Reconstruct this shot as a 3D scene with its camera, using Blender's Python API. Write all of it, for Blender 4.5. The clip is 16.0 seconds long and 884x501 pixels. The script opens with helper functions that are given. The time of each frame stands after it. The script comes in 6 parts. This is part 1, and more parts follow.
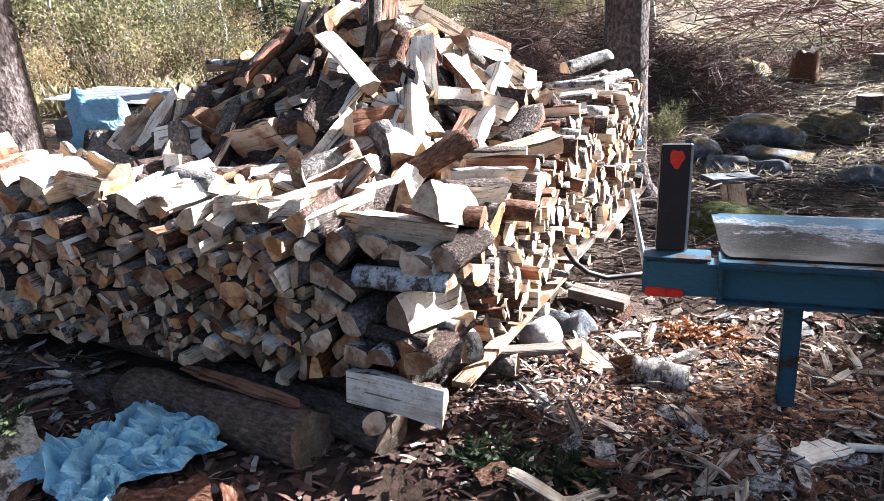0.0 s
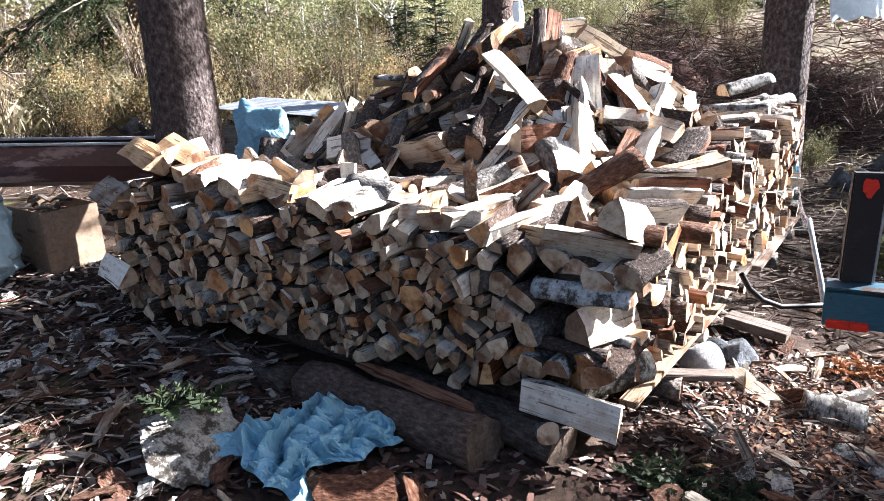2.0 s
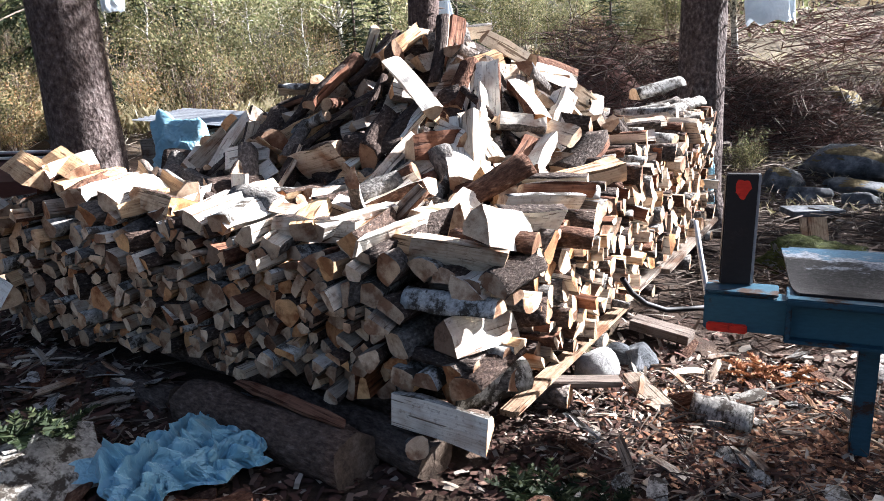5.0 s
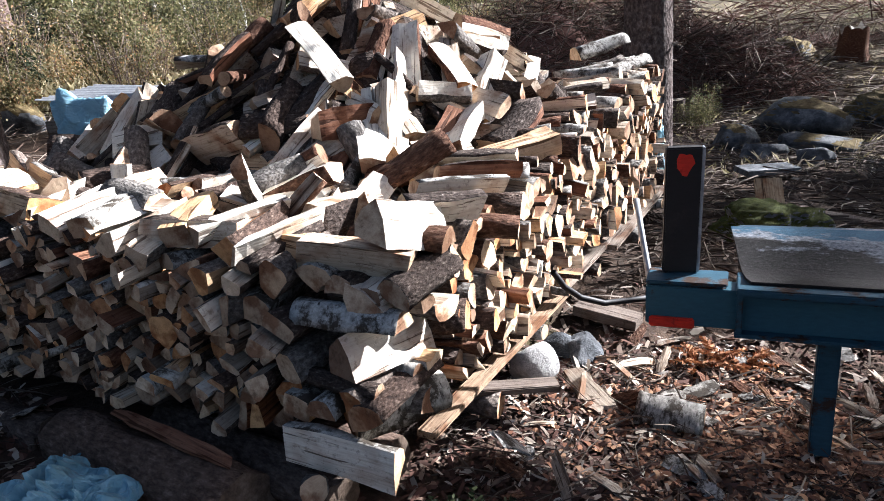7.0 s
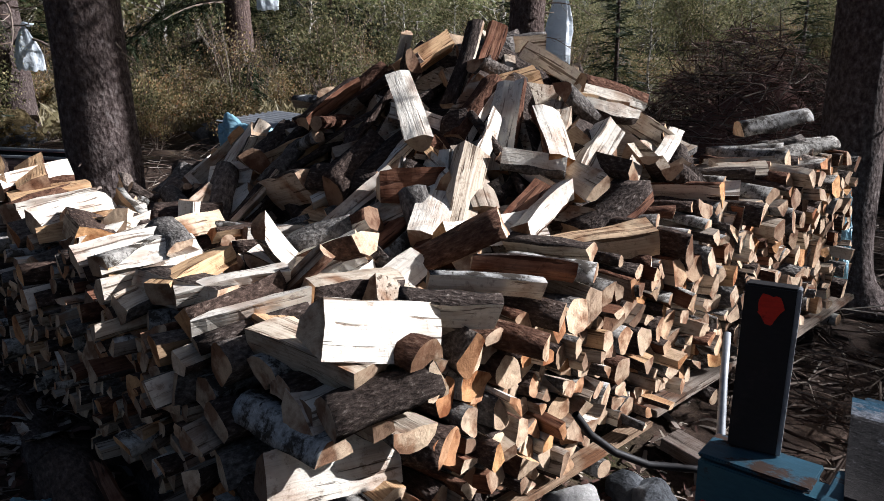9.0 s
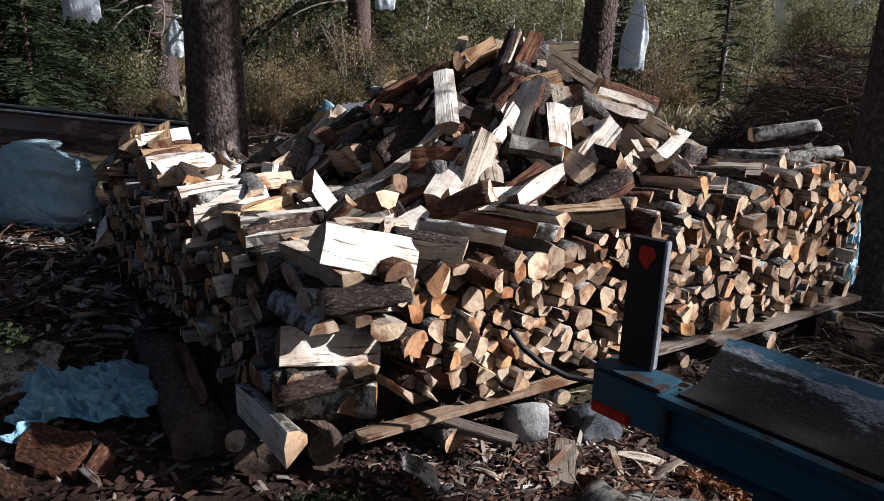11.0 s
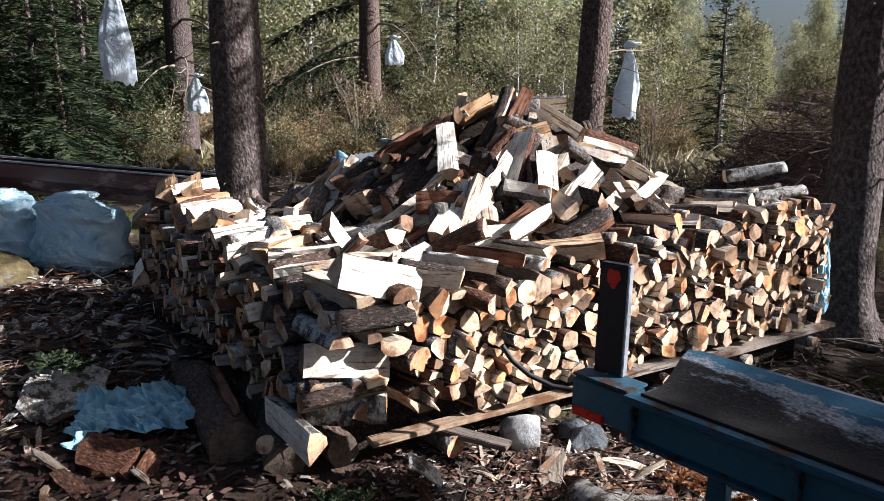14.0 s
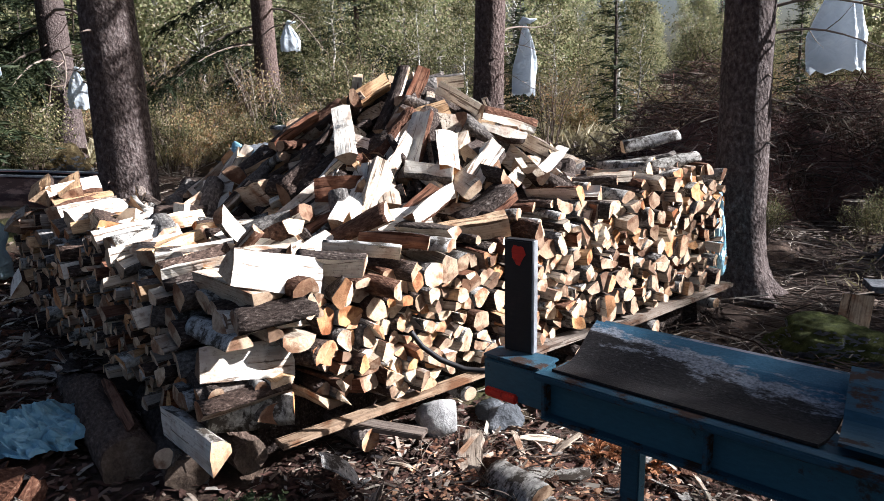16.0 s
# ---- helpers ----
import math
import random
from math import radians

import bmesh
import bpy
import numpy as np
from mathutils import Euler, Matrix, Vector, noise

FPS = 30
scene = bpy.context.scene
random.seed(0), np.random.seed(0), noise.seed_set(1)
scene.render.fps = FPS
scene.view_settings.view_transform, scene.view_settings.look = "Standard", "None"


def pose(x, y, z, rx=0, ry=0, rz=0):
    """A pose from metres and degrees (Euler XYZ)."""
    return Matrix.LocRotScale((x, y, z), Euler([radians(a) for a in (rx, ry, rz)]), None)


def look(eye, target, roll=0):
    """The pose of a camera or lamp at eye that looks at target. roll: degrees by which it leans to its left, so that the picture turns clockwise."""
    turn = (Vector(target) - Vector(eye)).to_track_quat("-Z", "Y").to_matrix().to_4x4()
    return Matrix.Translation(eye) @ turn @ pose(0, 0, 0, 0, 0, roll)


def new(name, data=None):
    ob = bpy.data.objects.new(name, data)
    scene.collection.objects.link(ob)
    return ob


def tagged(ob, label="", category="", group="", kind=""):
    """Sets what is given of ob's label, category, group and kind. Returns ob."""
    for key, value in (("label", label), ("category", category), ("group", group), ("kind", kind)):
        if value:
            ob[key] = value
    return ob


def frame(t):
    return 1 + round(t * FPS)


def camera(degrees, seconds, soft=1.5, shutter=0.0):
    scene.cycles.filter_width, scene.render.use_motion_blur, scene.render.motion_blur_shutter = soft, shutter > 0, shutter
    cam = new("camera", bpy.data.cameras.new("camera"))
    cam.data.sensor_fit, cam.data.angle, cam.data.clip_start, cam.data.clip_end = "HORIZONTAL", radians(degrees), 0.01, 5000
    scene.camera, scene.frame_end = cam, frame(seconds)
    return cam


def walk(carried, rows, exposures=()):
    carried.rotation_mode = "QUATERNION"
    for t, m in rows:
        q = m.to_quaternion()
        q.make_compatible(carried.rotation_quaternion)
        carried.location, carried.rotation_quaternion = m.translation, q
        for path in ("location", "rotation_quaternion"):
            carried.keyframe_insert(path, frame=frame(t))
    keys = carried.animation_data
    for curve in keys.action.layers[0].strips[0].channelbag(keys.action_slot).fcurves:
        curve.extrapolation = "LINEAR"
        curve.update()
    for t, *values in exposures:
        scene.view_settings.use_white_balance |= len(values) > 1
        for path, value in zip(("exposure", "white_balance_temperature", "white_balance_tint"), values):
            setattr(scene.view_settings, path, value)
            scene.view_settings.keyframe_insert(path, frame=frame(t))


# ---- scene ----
cam = camera(64.3, 16.0, 0.5)
PATH = [
    (0, (0.548, -0.076, 1.698), (0.269, 1.806, 1.079), -3.4),
    (0.5, (0.533, -0.105, 1.706), (0.41, 1.807, 1.133), -3.0),
    (1, (0.488, -0.106, 1.748), (0.366, 1.82, 1.224), -5.2),
    (1.5, (0.347, -0.18, 1.729), (-0.021, 1.716, 1.208), -3.5),
    (2, (0.251, -0.222, 1.719), (-0.314, 1.614, 1.161), -2.6),
    (2.5, (0.158, -0.266, 1.767), (-0.655, 1.476, 1.215), -2.8),
    (3, (0.232, -0.257, 1.739), (-0.655, 1.478, 1.285), 0.2),
    (3.5, (0.365, -0.208, 1.704), (-0.431, 1.571, 1.257), -1.3),
    (4, (0.401, -0.154, 1.681), (-0.353, 1.649, 1.257), -1.4),
    (4.5, (0.525, -0.081, 1.676), (-0.003, 1.788, 1.202), -3.7),
    (4.7, (0.574, -0.066, 1.688), (0.075, 1.804, 1.183), -3.4),
    (6.8, (0.752, 0.369, 1.663), (0.363, 2.224, 1.024), -5.0),
    (7, (0.772, 0.456, 1.674), (0.383, 2.309, 1.028), -5.1),
    (7.5, (0.985, 0.659, 1.71), (0.52, 2.519, 1.14), -4.3),
    (8, (1.123, 0.87, 1.72), (0.63, 2.687, 1.046), -7.6),
    (8.5, (1.141, 1.164, 1.712), (0.557, 2.982, 1.118), -3.9),
    (9, (1.262, 1.175, 1.711), (0.323, 2.864, 1.196), -1.2),
    (9.5, (1.489, 1.118, 1.732), (0.356, 2.627, 1.069), -2.7),
    (10, (1.707, 1.093, 1.741), (0.649, 2.719, 1.256), -1.6),
    (10.2, (1.798, 1.003, 1.715), (0.661, 2.556, 1.173), 0.3),
    (12.3, (2.439, 0.614, 1.715), (1.164, 2.093, 1.28), 0.6),
    (12.5, (2.464, 0.541, 1.679), (1.184, 1.988, 1.163), -0.8),
    (13, (2.489, 0.481, 1.732), (1.303, 2.027, 1.282), -0.2),
    (13.5, (2.479, 0.466, 1.718), (1.311, 2.028, 1.274), -1.7),
    (14, (2.47, 0.428, 1.747), (1.223, 1.943, 1.362), 0.2),
    (14.5, (2.483, 0.511, 1.749), (1.397, 2.147, 1.374), -0.8),
    (15, (2.511, 0.593, 1.734), (1.608, 2.342, 1.375), -2.1),
    (15.5, (2.496, 0.603, 1.728), (1.606, 2.354, 1.349), -3.0),
    (16, (2.447, 0.561, 1.715), (1.4, 2.21, 1.286), -2.2),
]
walk(cam, [(t, look(eye, target, roll)) for t, eye, target, roll in PATH],
     [(t, e, 5850, 12) for t, e in ((0, 3.3), (0.5, 2.8), (1, 2.75), (2, 3.1), (3, 3.58), (3.5, 3.5), (4.5, 2.95), (7, 2.4), (7.5, 1.92), (8, 1.62), (9, 1.06), (10, 0.86), (12.5, 1.2), (14, 1.7), (16, 1.9))])

# ---- light ----
SUN_AZ, SUN_EL = 33.0, 28.0
world = bpy.data.worlds.new("world")
scene.world = world
world.use_nodes = True
wn = world.node_tree.nodes
sky = wn.new("ShaderNodeTexSky")
sky.sky_type, sky.sun_disc = "NISHITA", False
sky.sun_elevation, sky.sun_rotation = radians(SUN_EL), radians(90 - SUN_AZ)
sky.air_density, sky.dust_density = 1.0, 5.0
wn["Background"].inputs[1].default_value = 0.027
world.node_tree.links.new(sky.outputs[0], wn["Background"].inputs[0])
sun = new("sun", bpy.data.lights.new("sun", "SUN"))
sun.data.energy, sun.data.angle, sun.data.color = 5.0, radians(0.6), (1.0, 0.965, 0.91)
sun_way = Vector((math.cos(radians(SUN_AZ)) * math.cos(radians(SUN_EL)), math.sin(radians(SUN_AZ)) * math.cos(radians(SUN_EL)), math.sin(radians(SUN_EL))))
sun.matrix_basis = look(sun_way * 60, (0, 0, 0))


# ---- materials ----
def material(name, rough=0.8, metal=0.0):
    m = bpy.data.materials.new(name)
    m.use_nodes = True
    nt = m.node_tree
    b = nt.nodes["Principled BSDF"]
    b.inputs["Roughness"].default_value = rough
    b.inputs["Metallic"].default_value = metal
    b.inputs["Specular IOR Level"].default_value = 0.12
    return m, nt, b


def add(nt, kind, **values):
    n = nt.nodes.new(kind)
    for k, v in values.items():
        n.inputs[k.replace("_", " ")].default_value = v
    return n


def ramp(nt, fac, stops):
    r = nt.nodes.new("ShaderNodeValToRGB")
    while len(r.color_ramp.elements) < len(stops):
        r.color_ramp.elements.new(0.5)
    for e, (p, c) in zip(r.color_ramp.elements, stops):
        e.position, e.color = p, (*c, 1.0)
    nt.links.new(fac, r.inputs[0])
    return r.outputs[0]


def mixc(nt, fac, a, b, kind="MIX"):
    n = nt.nodes.new("ShaderNodeMix")
    n.data_type, n.blend_type = "RGBA", kind
    for slot, v in ((0, fac), (6, a), (7, b)):
        if hasattr(v, "is_output"):
            nt.links.new(v, n.inputs[slot])
        else:
            n.inputs[slot].default_value = v if slot == 0 else (*v, 1.0)
    return n.outputs[2]


def maths(nt, op, a, b=0.0):
    n = nt.nodes.new("ShaderNodeMath")
    n.operation = op
    for slot, v in ((0, a), (1, b)):
        if hasattr(v, "is_output"):
            nt.links.new(v, n.inputs[slot])
        else:
            n.inputs[slot].default_value = v
    return n.outputs[0]


def coords(nt, scale=(1, 1, 1), shift=0.0):
    """Object coordinates, scaled, and moved by the object's own random number."""
    tc = nt.nodes.new("ShaderNodeTexCoord")
    mp = nt.nodes.new("ShaderNodeMapping")
    mp.inputs["Scale"].default_value = scale
    nt.links.new(tc.outputs["Object"], mp.inputs[0])
    if shift:
        oi = nt.nodes.new("ShaderNodeObjectInfo")
        nt.links.new(maths(nt, "MULTIPLY", oi.outputs["Random"], shift), mp.inputs["Location"])
    return mp.outputs[0]


def noise_tex(nt, co, scale, detail=6.0, rough=0.6):
    n = add(nt, "ShaderNodeTexNoise", Scale=scale, Detail=detail, Roughness=rough)
    nt.links.new(co, n.inputs["Vector"])
    return n.outputs["Fac"]


def bump(nt, b, height, strength, distance=0.01):
    n = add(nt, "ShaderNodeBump", Strength=strength, Distance=distance)
    nt.links.new(height, n.inputs["Height"])
    nt.links.new(n.outputs[0], b.inputs["Normal"])


def own_random(nt):
    return nt.nodes.new("ShaderNodeObjectInfo").outputs["Random"]


def wood_split(name, light, mid, dark, plain=False):
    m, nt, b = material(name, 0.75)
    co = coords(nt, (1, 1, 1), 37.0)
    grain = noise_tex(nt, coords(nt, (2.5, 60, 60), 37.0), 1.6, 5, 0.65)
    broad = noise_tex(nt, co, 7.0, 3, 0.5)
    c = ramp(nt, grain, ((0.25, dark), (0.48, mid), (0.72, light)))
    tint = ramp(nt, own_random(nt), ((0.0, (1.05, 1.04, 1.02)), (0.3, (0.72, 0.69, 0.66)), (0.55, (1.05, 1.02, 0.97)), (0.8, (0.5, 0.46, 0.44)), (0.92, (1.05, 1.0, 0.94)), (1.0, (1.05, 0.8, 0.55))))
    c = mixc(nt, 0.0 if plain else 1.0, c, tint, "MULTIPLY")
    stain = ramp(nt, broad, ((0.5, (1, 1, 1)), (0.66, (0.46, 0.28, 0.19))))
    c = mixc(nt, 0.5 if plain else 0.9, c, stain, "MULTIPLY")
    split = noise_tex(nt, coords(nt, (1.6, 34, 34), 37.0), 1.5, 3, 0.55)
    crack = ramp(nt, split, ((0.36, (0.2, 0.15, 0.12)), (0.405, (1, 1, 1))))
    c = mixc(nt, 0.85, c, crack, "MULTIPLY")
    dirt = ramp(nt, noise_tex(nt, co, 38.0, 6, 0.75), ((0.36, (0.35, 0.28, 0.24)), (0.46, (1, 1, 1))))
    c = mixc(nt, 0.55, c, dirt, "MULTIPLY")
    nt.links.new(c, b.inputs["Base Color"])
    bump(nt, b, maths(nt, "ADD", grain, crack), 0.8, 0.006)
    return m


def wood_end(name):
    m, nt, b = material(name, 0.85)
    co = coords(nt, (0.4, 1, 1), 0.06)
    wave = nt.nodes.new("ShaderNodeTexWave")
    wave.wave_type, wave.rings_direction = "RINGS", "X"
    for k, v in (("Scale", 85.0), ("Distortion", 5.0), ("Detail", 2.0), ("Detail Scale", 6.0)):
        wave.inputs[k].default_value = v
    nt.links.new(co, wave.inputs["Vector"])
    spots = noise_tex(nt, coords(nt, (1, 1, 1), 51.0), 22.0, 6, 0.7)
    c = ramp(nt, wave.outputs["Fac"], ((0.0, (0.48, 0.375, 0.27)), (1.0, (0.57, 0.46, 0.345))))
    tint = ramp(nt, own_random(nt), ((0.0, (1.35, 1.33, 1.3)), (0.2, (0.7, 0.64, 0.6)), (0.36, (1.25, 1.2, 1.13)), (0.5, (0.85, 0.79, 0.74)), (0.66, (0.36, 0.28, 0.25)), (0.78, (1.15, 1.03, 0.9)), (0.9, (0.85, 0.52, 0.33)), (1.0, (1.3, 0.95, 0.6))))
    c = mixc(nt, 1.0, c, tint, "MULTIPLY")
    c = mixc(nt, 0.7, c, ramp(nt, spots, ((0.3, (0.22, 0.16, 0.13)), (0.44, (0.8, 0.75, 0.72)), (0.6, (1.08, 1.07, 1.05)))), "MULTIPLY")
    blotch = noise_tex(nt, coords(nt, (1, 1, 1), 77.0), 8.0, 4, 0.6)
    c = mixc(nt, 0.8, c, ramp(nt, blotch, ((0.4, (0.34, 0.19, 0.13)), (0.52, (1, 1, 1)))), "MULTIPLY")
    nt.links.new(c, b.inputs["Base Color"])
    bump(nt, b, spots, 0.9, 0.01)
    return m


def bark(name, cols, scale=(14, 30, 30), strength=1.0, distance=0.012):
    m, nt, b = material(name, 0.9)
    co = coords(nt, scale, 19.0)
    plates = add(nt, "ShaderNodeTexVoronoi", Scale=1.6)
    nt.links.new(co, plates.inputs["Vector"])
    n = noise_tex(nt, co, 1.3, 7, 0.7)
    h = maths(nt, "ADD", maths(nt, "MULTIPLY", plates.outputs["Distance"], 0.6), n)
    c = ramp(nt, n, tuple((p, q) for p, q in zip((0.28, 0.45, 0.58, 0.74), cols)))
    tint = ramp(nt, own_random(nt), ((0.0, (1, 1, 1)), (0.5, (0.72, 0.7, 0.7)), (1.0, (1.15, 1.0, 0.92))))
    nt.links.new(mixc(nt, 1.0, c, tint, "MULTIPLY"), b.inputs["Base Color"])
    bump(nt, b, h, strength, distance)
    return m


def birch_bark(name, axis_scale, light, grey):
    """White bark with crisp dark patches and short dashes across the stem."""
    m, nt, b = material(name, 0.7)
    co = coords(nt, (1, 1, 1), 23.0)
    fine = noise_tex(nt, co, 45.0, 6, 0.7)
    patch = noise_tex(nt, co, 11.0, 8, 0.75)
    dash = noise_tex(nt, coords(nt, axis_scale, 23.0), 1.0, 3, 0.5)
    c = ramp(nt, fine, ((0.3, grey), (0.6, light)))
    c = mixc(nt, ramp(nt, dash, ((0.6, (0, 0, 0)), (0.72, (1, 1, 1)))), c, (0.05, 0.042, 0.038))
    c = mixc(nt, ramp(nt, patch, ((0.47, (0, 0, 0)), (0.56, (1, 1, 1)))), c, mixc(nt, fine, (0.022, 0.018, 0.016), (0.1, 0.085, 0.07)))
    tint = ramp(nt, own_random(nt), ((0.0, (1, 1, 1)), (0.5, (0.62, 0.6, 0.58)), (1.0, (0.9, 0.86, 0.8))))
    nt.links.new(mixc(nt, 1.0, c, tint, "MULTIPLY"), b.inputs["Base Color"])
    bump(nt, b, mixc(nt, 0.6, fine, patch), 0.7, 0.01)
    return m


def leafy(name, stops, rough=0.6, clear=0.25):
    m, nt, b = material(name, rough)
    g = nt.nodes.new("ShaderNodeNewGeometry")
    c = ramp(nt, g.outputs["Random Per Island"], stops)
    nt.links.new(c, b.inputs["Base Color"])
    if clear:
        tr = nt.nodes.new("ShaderNodeBsdfTranslucent")
        nt.links.new(c, tr.inputs[0])
        mx = nt.nodes.new("ShaderNodeMixShader")
        mx.inputs[0].default_value = clear
        nt.links.new(b.outputs[0], mx.inputs[1])
        nt.links.new(tr.outputs[0], mx.inputs[2])
        nt.links.new(mx.outputs[0], nt.nodes["Material Output"].inputs[0])
    return m


def mottled(name, cols, scale, rough=0.9, strength=0.5, distance=0.02, metal=0.0, fine=8.0):
    m, nt, b = material(name, rough, metal)
    co = coords(nt, (1, 1, 1), 11.0)
    big = noise_tex(nt, co, scale, 6, 0.65)
    small = noise_tex(nt, co, scale * fine, 5, 0.7)
    k = len(cols)
    c = ramp(nt, big, tuple((0.3 + 0.4 * i / max(1, k - 1), q) for i, q in enumerate(cols)))
    c = mixc(nt, 0.7, c, ramp(nt, small, ((0.3, (0.55, 0.55, 0.55)), (0.6, (1.1, 1.1, 1.1)))), "MULTIPLY")
    nt.links.new(c, b.inputs["Base Color"])
    bump(nt, b, mixc(nt, 0.5, big, small), strength, distance)
    return m


def plastic(name, cols, rough=0.35, clear=0.0, folds=9.0):
    m, nt, b = material(name, rough)
    b.inputs["Specular IOR Level"].default_value = 0.5
    co = coords(nt, (1, 1, 1), 5.0)
    n = noise_tex(nt, co, 4.0, 5, 0.6)
    c = ramp(nt, n, ((0.35, cols[0]), (0.65, cols[1])))
    nt.links.new(c, b.inputs["Base Color"])
    w = add(nt, "ShaderNodeTexNoise", Scale=folds, Detail=4.0, Roughness=0.55, Distortion=1.2)
    nt.links.new(co, w.inputs["Vector"])
    cell = add(nt, "ShaderNodeTexVoronoi", Scale=folds * 0.55)
    bend = add(nt, "ShaderNodeTexNoise", Scale=3.0, Detail=2.0)
    nt.links.new(co, bend.inputs["Vector"])
    nt.links.new(mixc(nt, 0.35, co, bend.outputs["Color"]), cell.inputs["Vector"])
    bump(nt, b, maths(nt, "ADD", cell.outputs["Distance"], maths(nt, "MULTIPLY", w.outputs["Fac"], 0.8)), 0.9, 0.06)
    if clear:
        tr = nt.nodes.new("ShaderNodeBsdfTranslucent")
        nt.links.new(c, tr.inputs[0])
        mx = nt.nodes.new("ShaderNodeMixShader")
        mx.inputs[0].default_value = clear
        nt.links.new(b.outputs[0], mx.inputs[1])
        nt.links.new(tr.outputs[0], mx.inputs[2])
        nt.links.new(mx.outputs[0], nt.nodes["Material Output"].inputs[0])
    return m


def ground_material():
    m, nt, b = material("forest_soil", 0.95)
    tc = nt.nodes.new("ShaderNodeTexCoord")
    co = tc.outputs["Object"]
    big = noise_tex(nt, co, 0.35, 5, 0.6)
    mid = noise_tex(nt, co, 3.0, 6, 0.7)
    fine = noise_tex(nt, co, 40.0, 6, 0.75)
    soil = ramp(nt, mid, ((0.3, (0.02, 0.013, 0.01)), (0.5, (0.055, 0.037, 0.028)), (0.7, (0.105, 0.073, 0.054))))
    dry = ramp(nt, mid, ((0.3, (0.06, 0.05, 0.035)), (0.55, (0.16, 0.13, 0.09)), (0.75, (0.24, 0.2, 0.14))))
    moss = ramp(nt, fine, ((0.35, (0.03, 0.038, 0.012)), (0.65, (0.1, 0.11, 0.035))))
    sep = nt.nodes.new("ShaderNodeSeparateXYZ")
    nt.links.new(co, sep.inputs[0])
    # dry ground starts far off; nearer, the clearing's shade is put into darker soil
    far = ramp(nt, maths(nt, "ADD", maths(nt, "MULTIPLY", sep.outputs["Y"], 0.05), maths(nt, "MULTIPLY", big, 0.5)), ((0.72, (0, 0, 0)), (1.0, (1, 1, 1))))
    c = mixc(nt, far, soil, dry)
    c = mixc(nt, ramp(nt, big, ((0.56, (0, 0, 0)), (0.68, (0.8, 0.8, 0.8)))), c, moss)
    c = mixc(nt, 0.75, c, ramp(nt, fine, ((0.3, (0.4, 0.4, 0.4)), (0.65, (1.25, 1.2, 1.15)))), "MULTIPLY")
    nt.links.new(c, b.inputs["Base Color"])
    bump(nt, b, mixc(nt, 0.55, mid, fine), 0.9, 0.04)
    return m


def painted(name, paint, rust, dark, worn=0.56, rough=0.4, scale=7.0, along=(1, 1, 1), gloss=0.3):
    """Paint on steel with scratches and rust."""
    m, nt, b = material(name, rough)
    b.inputs["Specular IOR Level"].default_value = gloss
    co = coords(nt, along)
    big = noise_tex(nt, co, scale, 8, 0.72)
    fine = noise_tex(nt, coords(nt, (1.5, 5, 5)), 16.0, 6, 0.7)
    c = ramp(nt, fine, ((0.3, tuple(0.75 * v for v in paint)), (0.7, tuple(1.15 * v for v in paint))))
    wear = ramp(nt, big, ((worn, (0, 0, 0)), (worn + 0.06, (1, 1, 1))))
    c = mixc(nt, wear, c, mixc(nt, fine, rust, dark))
    nt.links.new(c, b.inputs["Base Color"])
    nt.links.new(maths(nt, "ADD", maths(nt, "MULTIPLY", wear, 0.35), rough), b.inputs["Roughness"])
    bump(nt, b, maths(nt, "SUBTRACT", fine, wear), 0.25, 0.003)
    return m


def tray_metal():
    """Black grease in the trough, a scraped bare band above it, blue paint along the far rim."""
    m, nt, b = material("greasy_scraped_tray", 0.7)
    b.inputs["Specular IOR Level"].default_value = 0.12
    sep = nt.nodes.new("ShaderNodeSeparateXYZ")
    nt.links.new(coords(nt, (1, 1, 1)), sep.inputs[0])
    rough = noise_tex(nt, coords(nt, (0.5, 1.4, 1.4)), 14.0, 8, 0.75)
    fine = noise_tex(nt, coords(nt, (1, 1.6, 1.6)), 60.0, 6, 0.7)
    height = maths(nt, "ADD", sep.outputs[1], maths(nt, "MULTIPLY", maths(nt, "SUBTRACT", rough, 0.5), 0.34))
    height = maths(nt, "ADD", height, maths(nt, "MULTIPLY", maths(nt, "SUBTRACT", sep.outputs[0], 1.25), 0.12))
    grease = ramp(nt, fine, ((0.35, (0.008, 0.007, 0.007)), (0.6, (0.024, 0.021, 0.021)), (0.74, (0.1, 0.095, 0.1))))
    scrape = ramp(nt, fine, ((0.35, (0.05, 0.055, 0.065)), (0.65, (0.24, 0.25, 0.28))))
    blue = ramp(nt, fine, ((0.3, (0.02, 0.055, 0.09)), (0.6, (0.03, 0.085, 0.135)), (0.76, (0.035, 0.03, 0.03))))
    c = mixc(nt, ramp(nt, height, ((0.12, (0, 0, 0)), (0.15, (1, 1, 1)))), grease, scrape)
    c = mixc(nt, ramp(nt, height, ((0.185, (0, 0, 0)), (0.21, (1, 1, 1)))), c, blue)
    nt.links.new(c, b.inputs["Base Color"])
    bump(nt, b, maths(nt, "ADD", fine, rough), 0.5, 0.006)
    return m


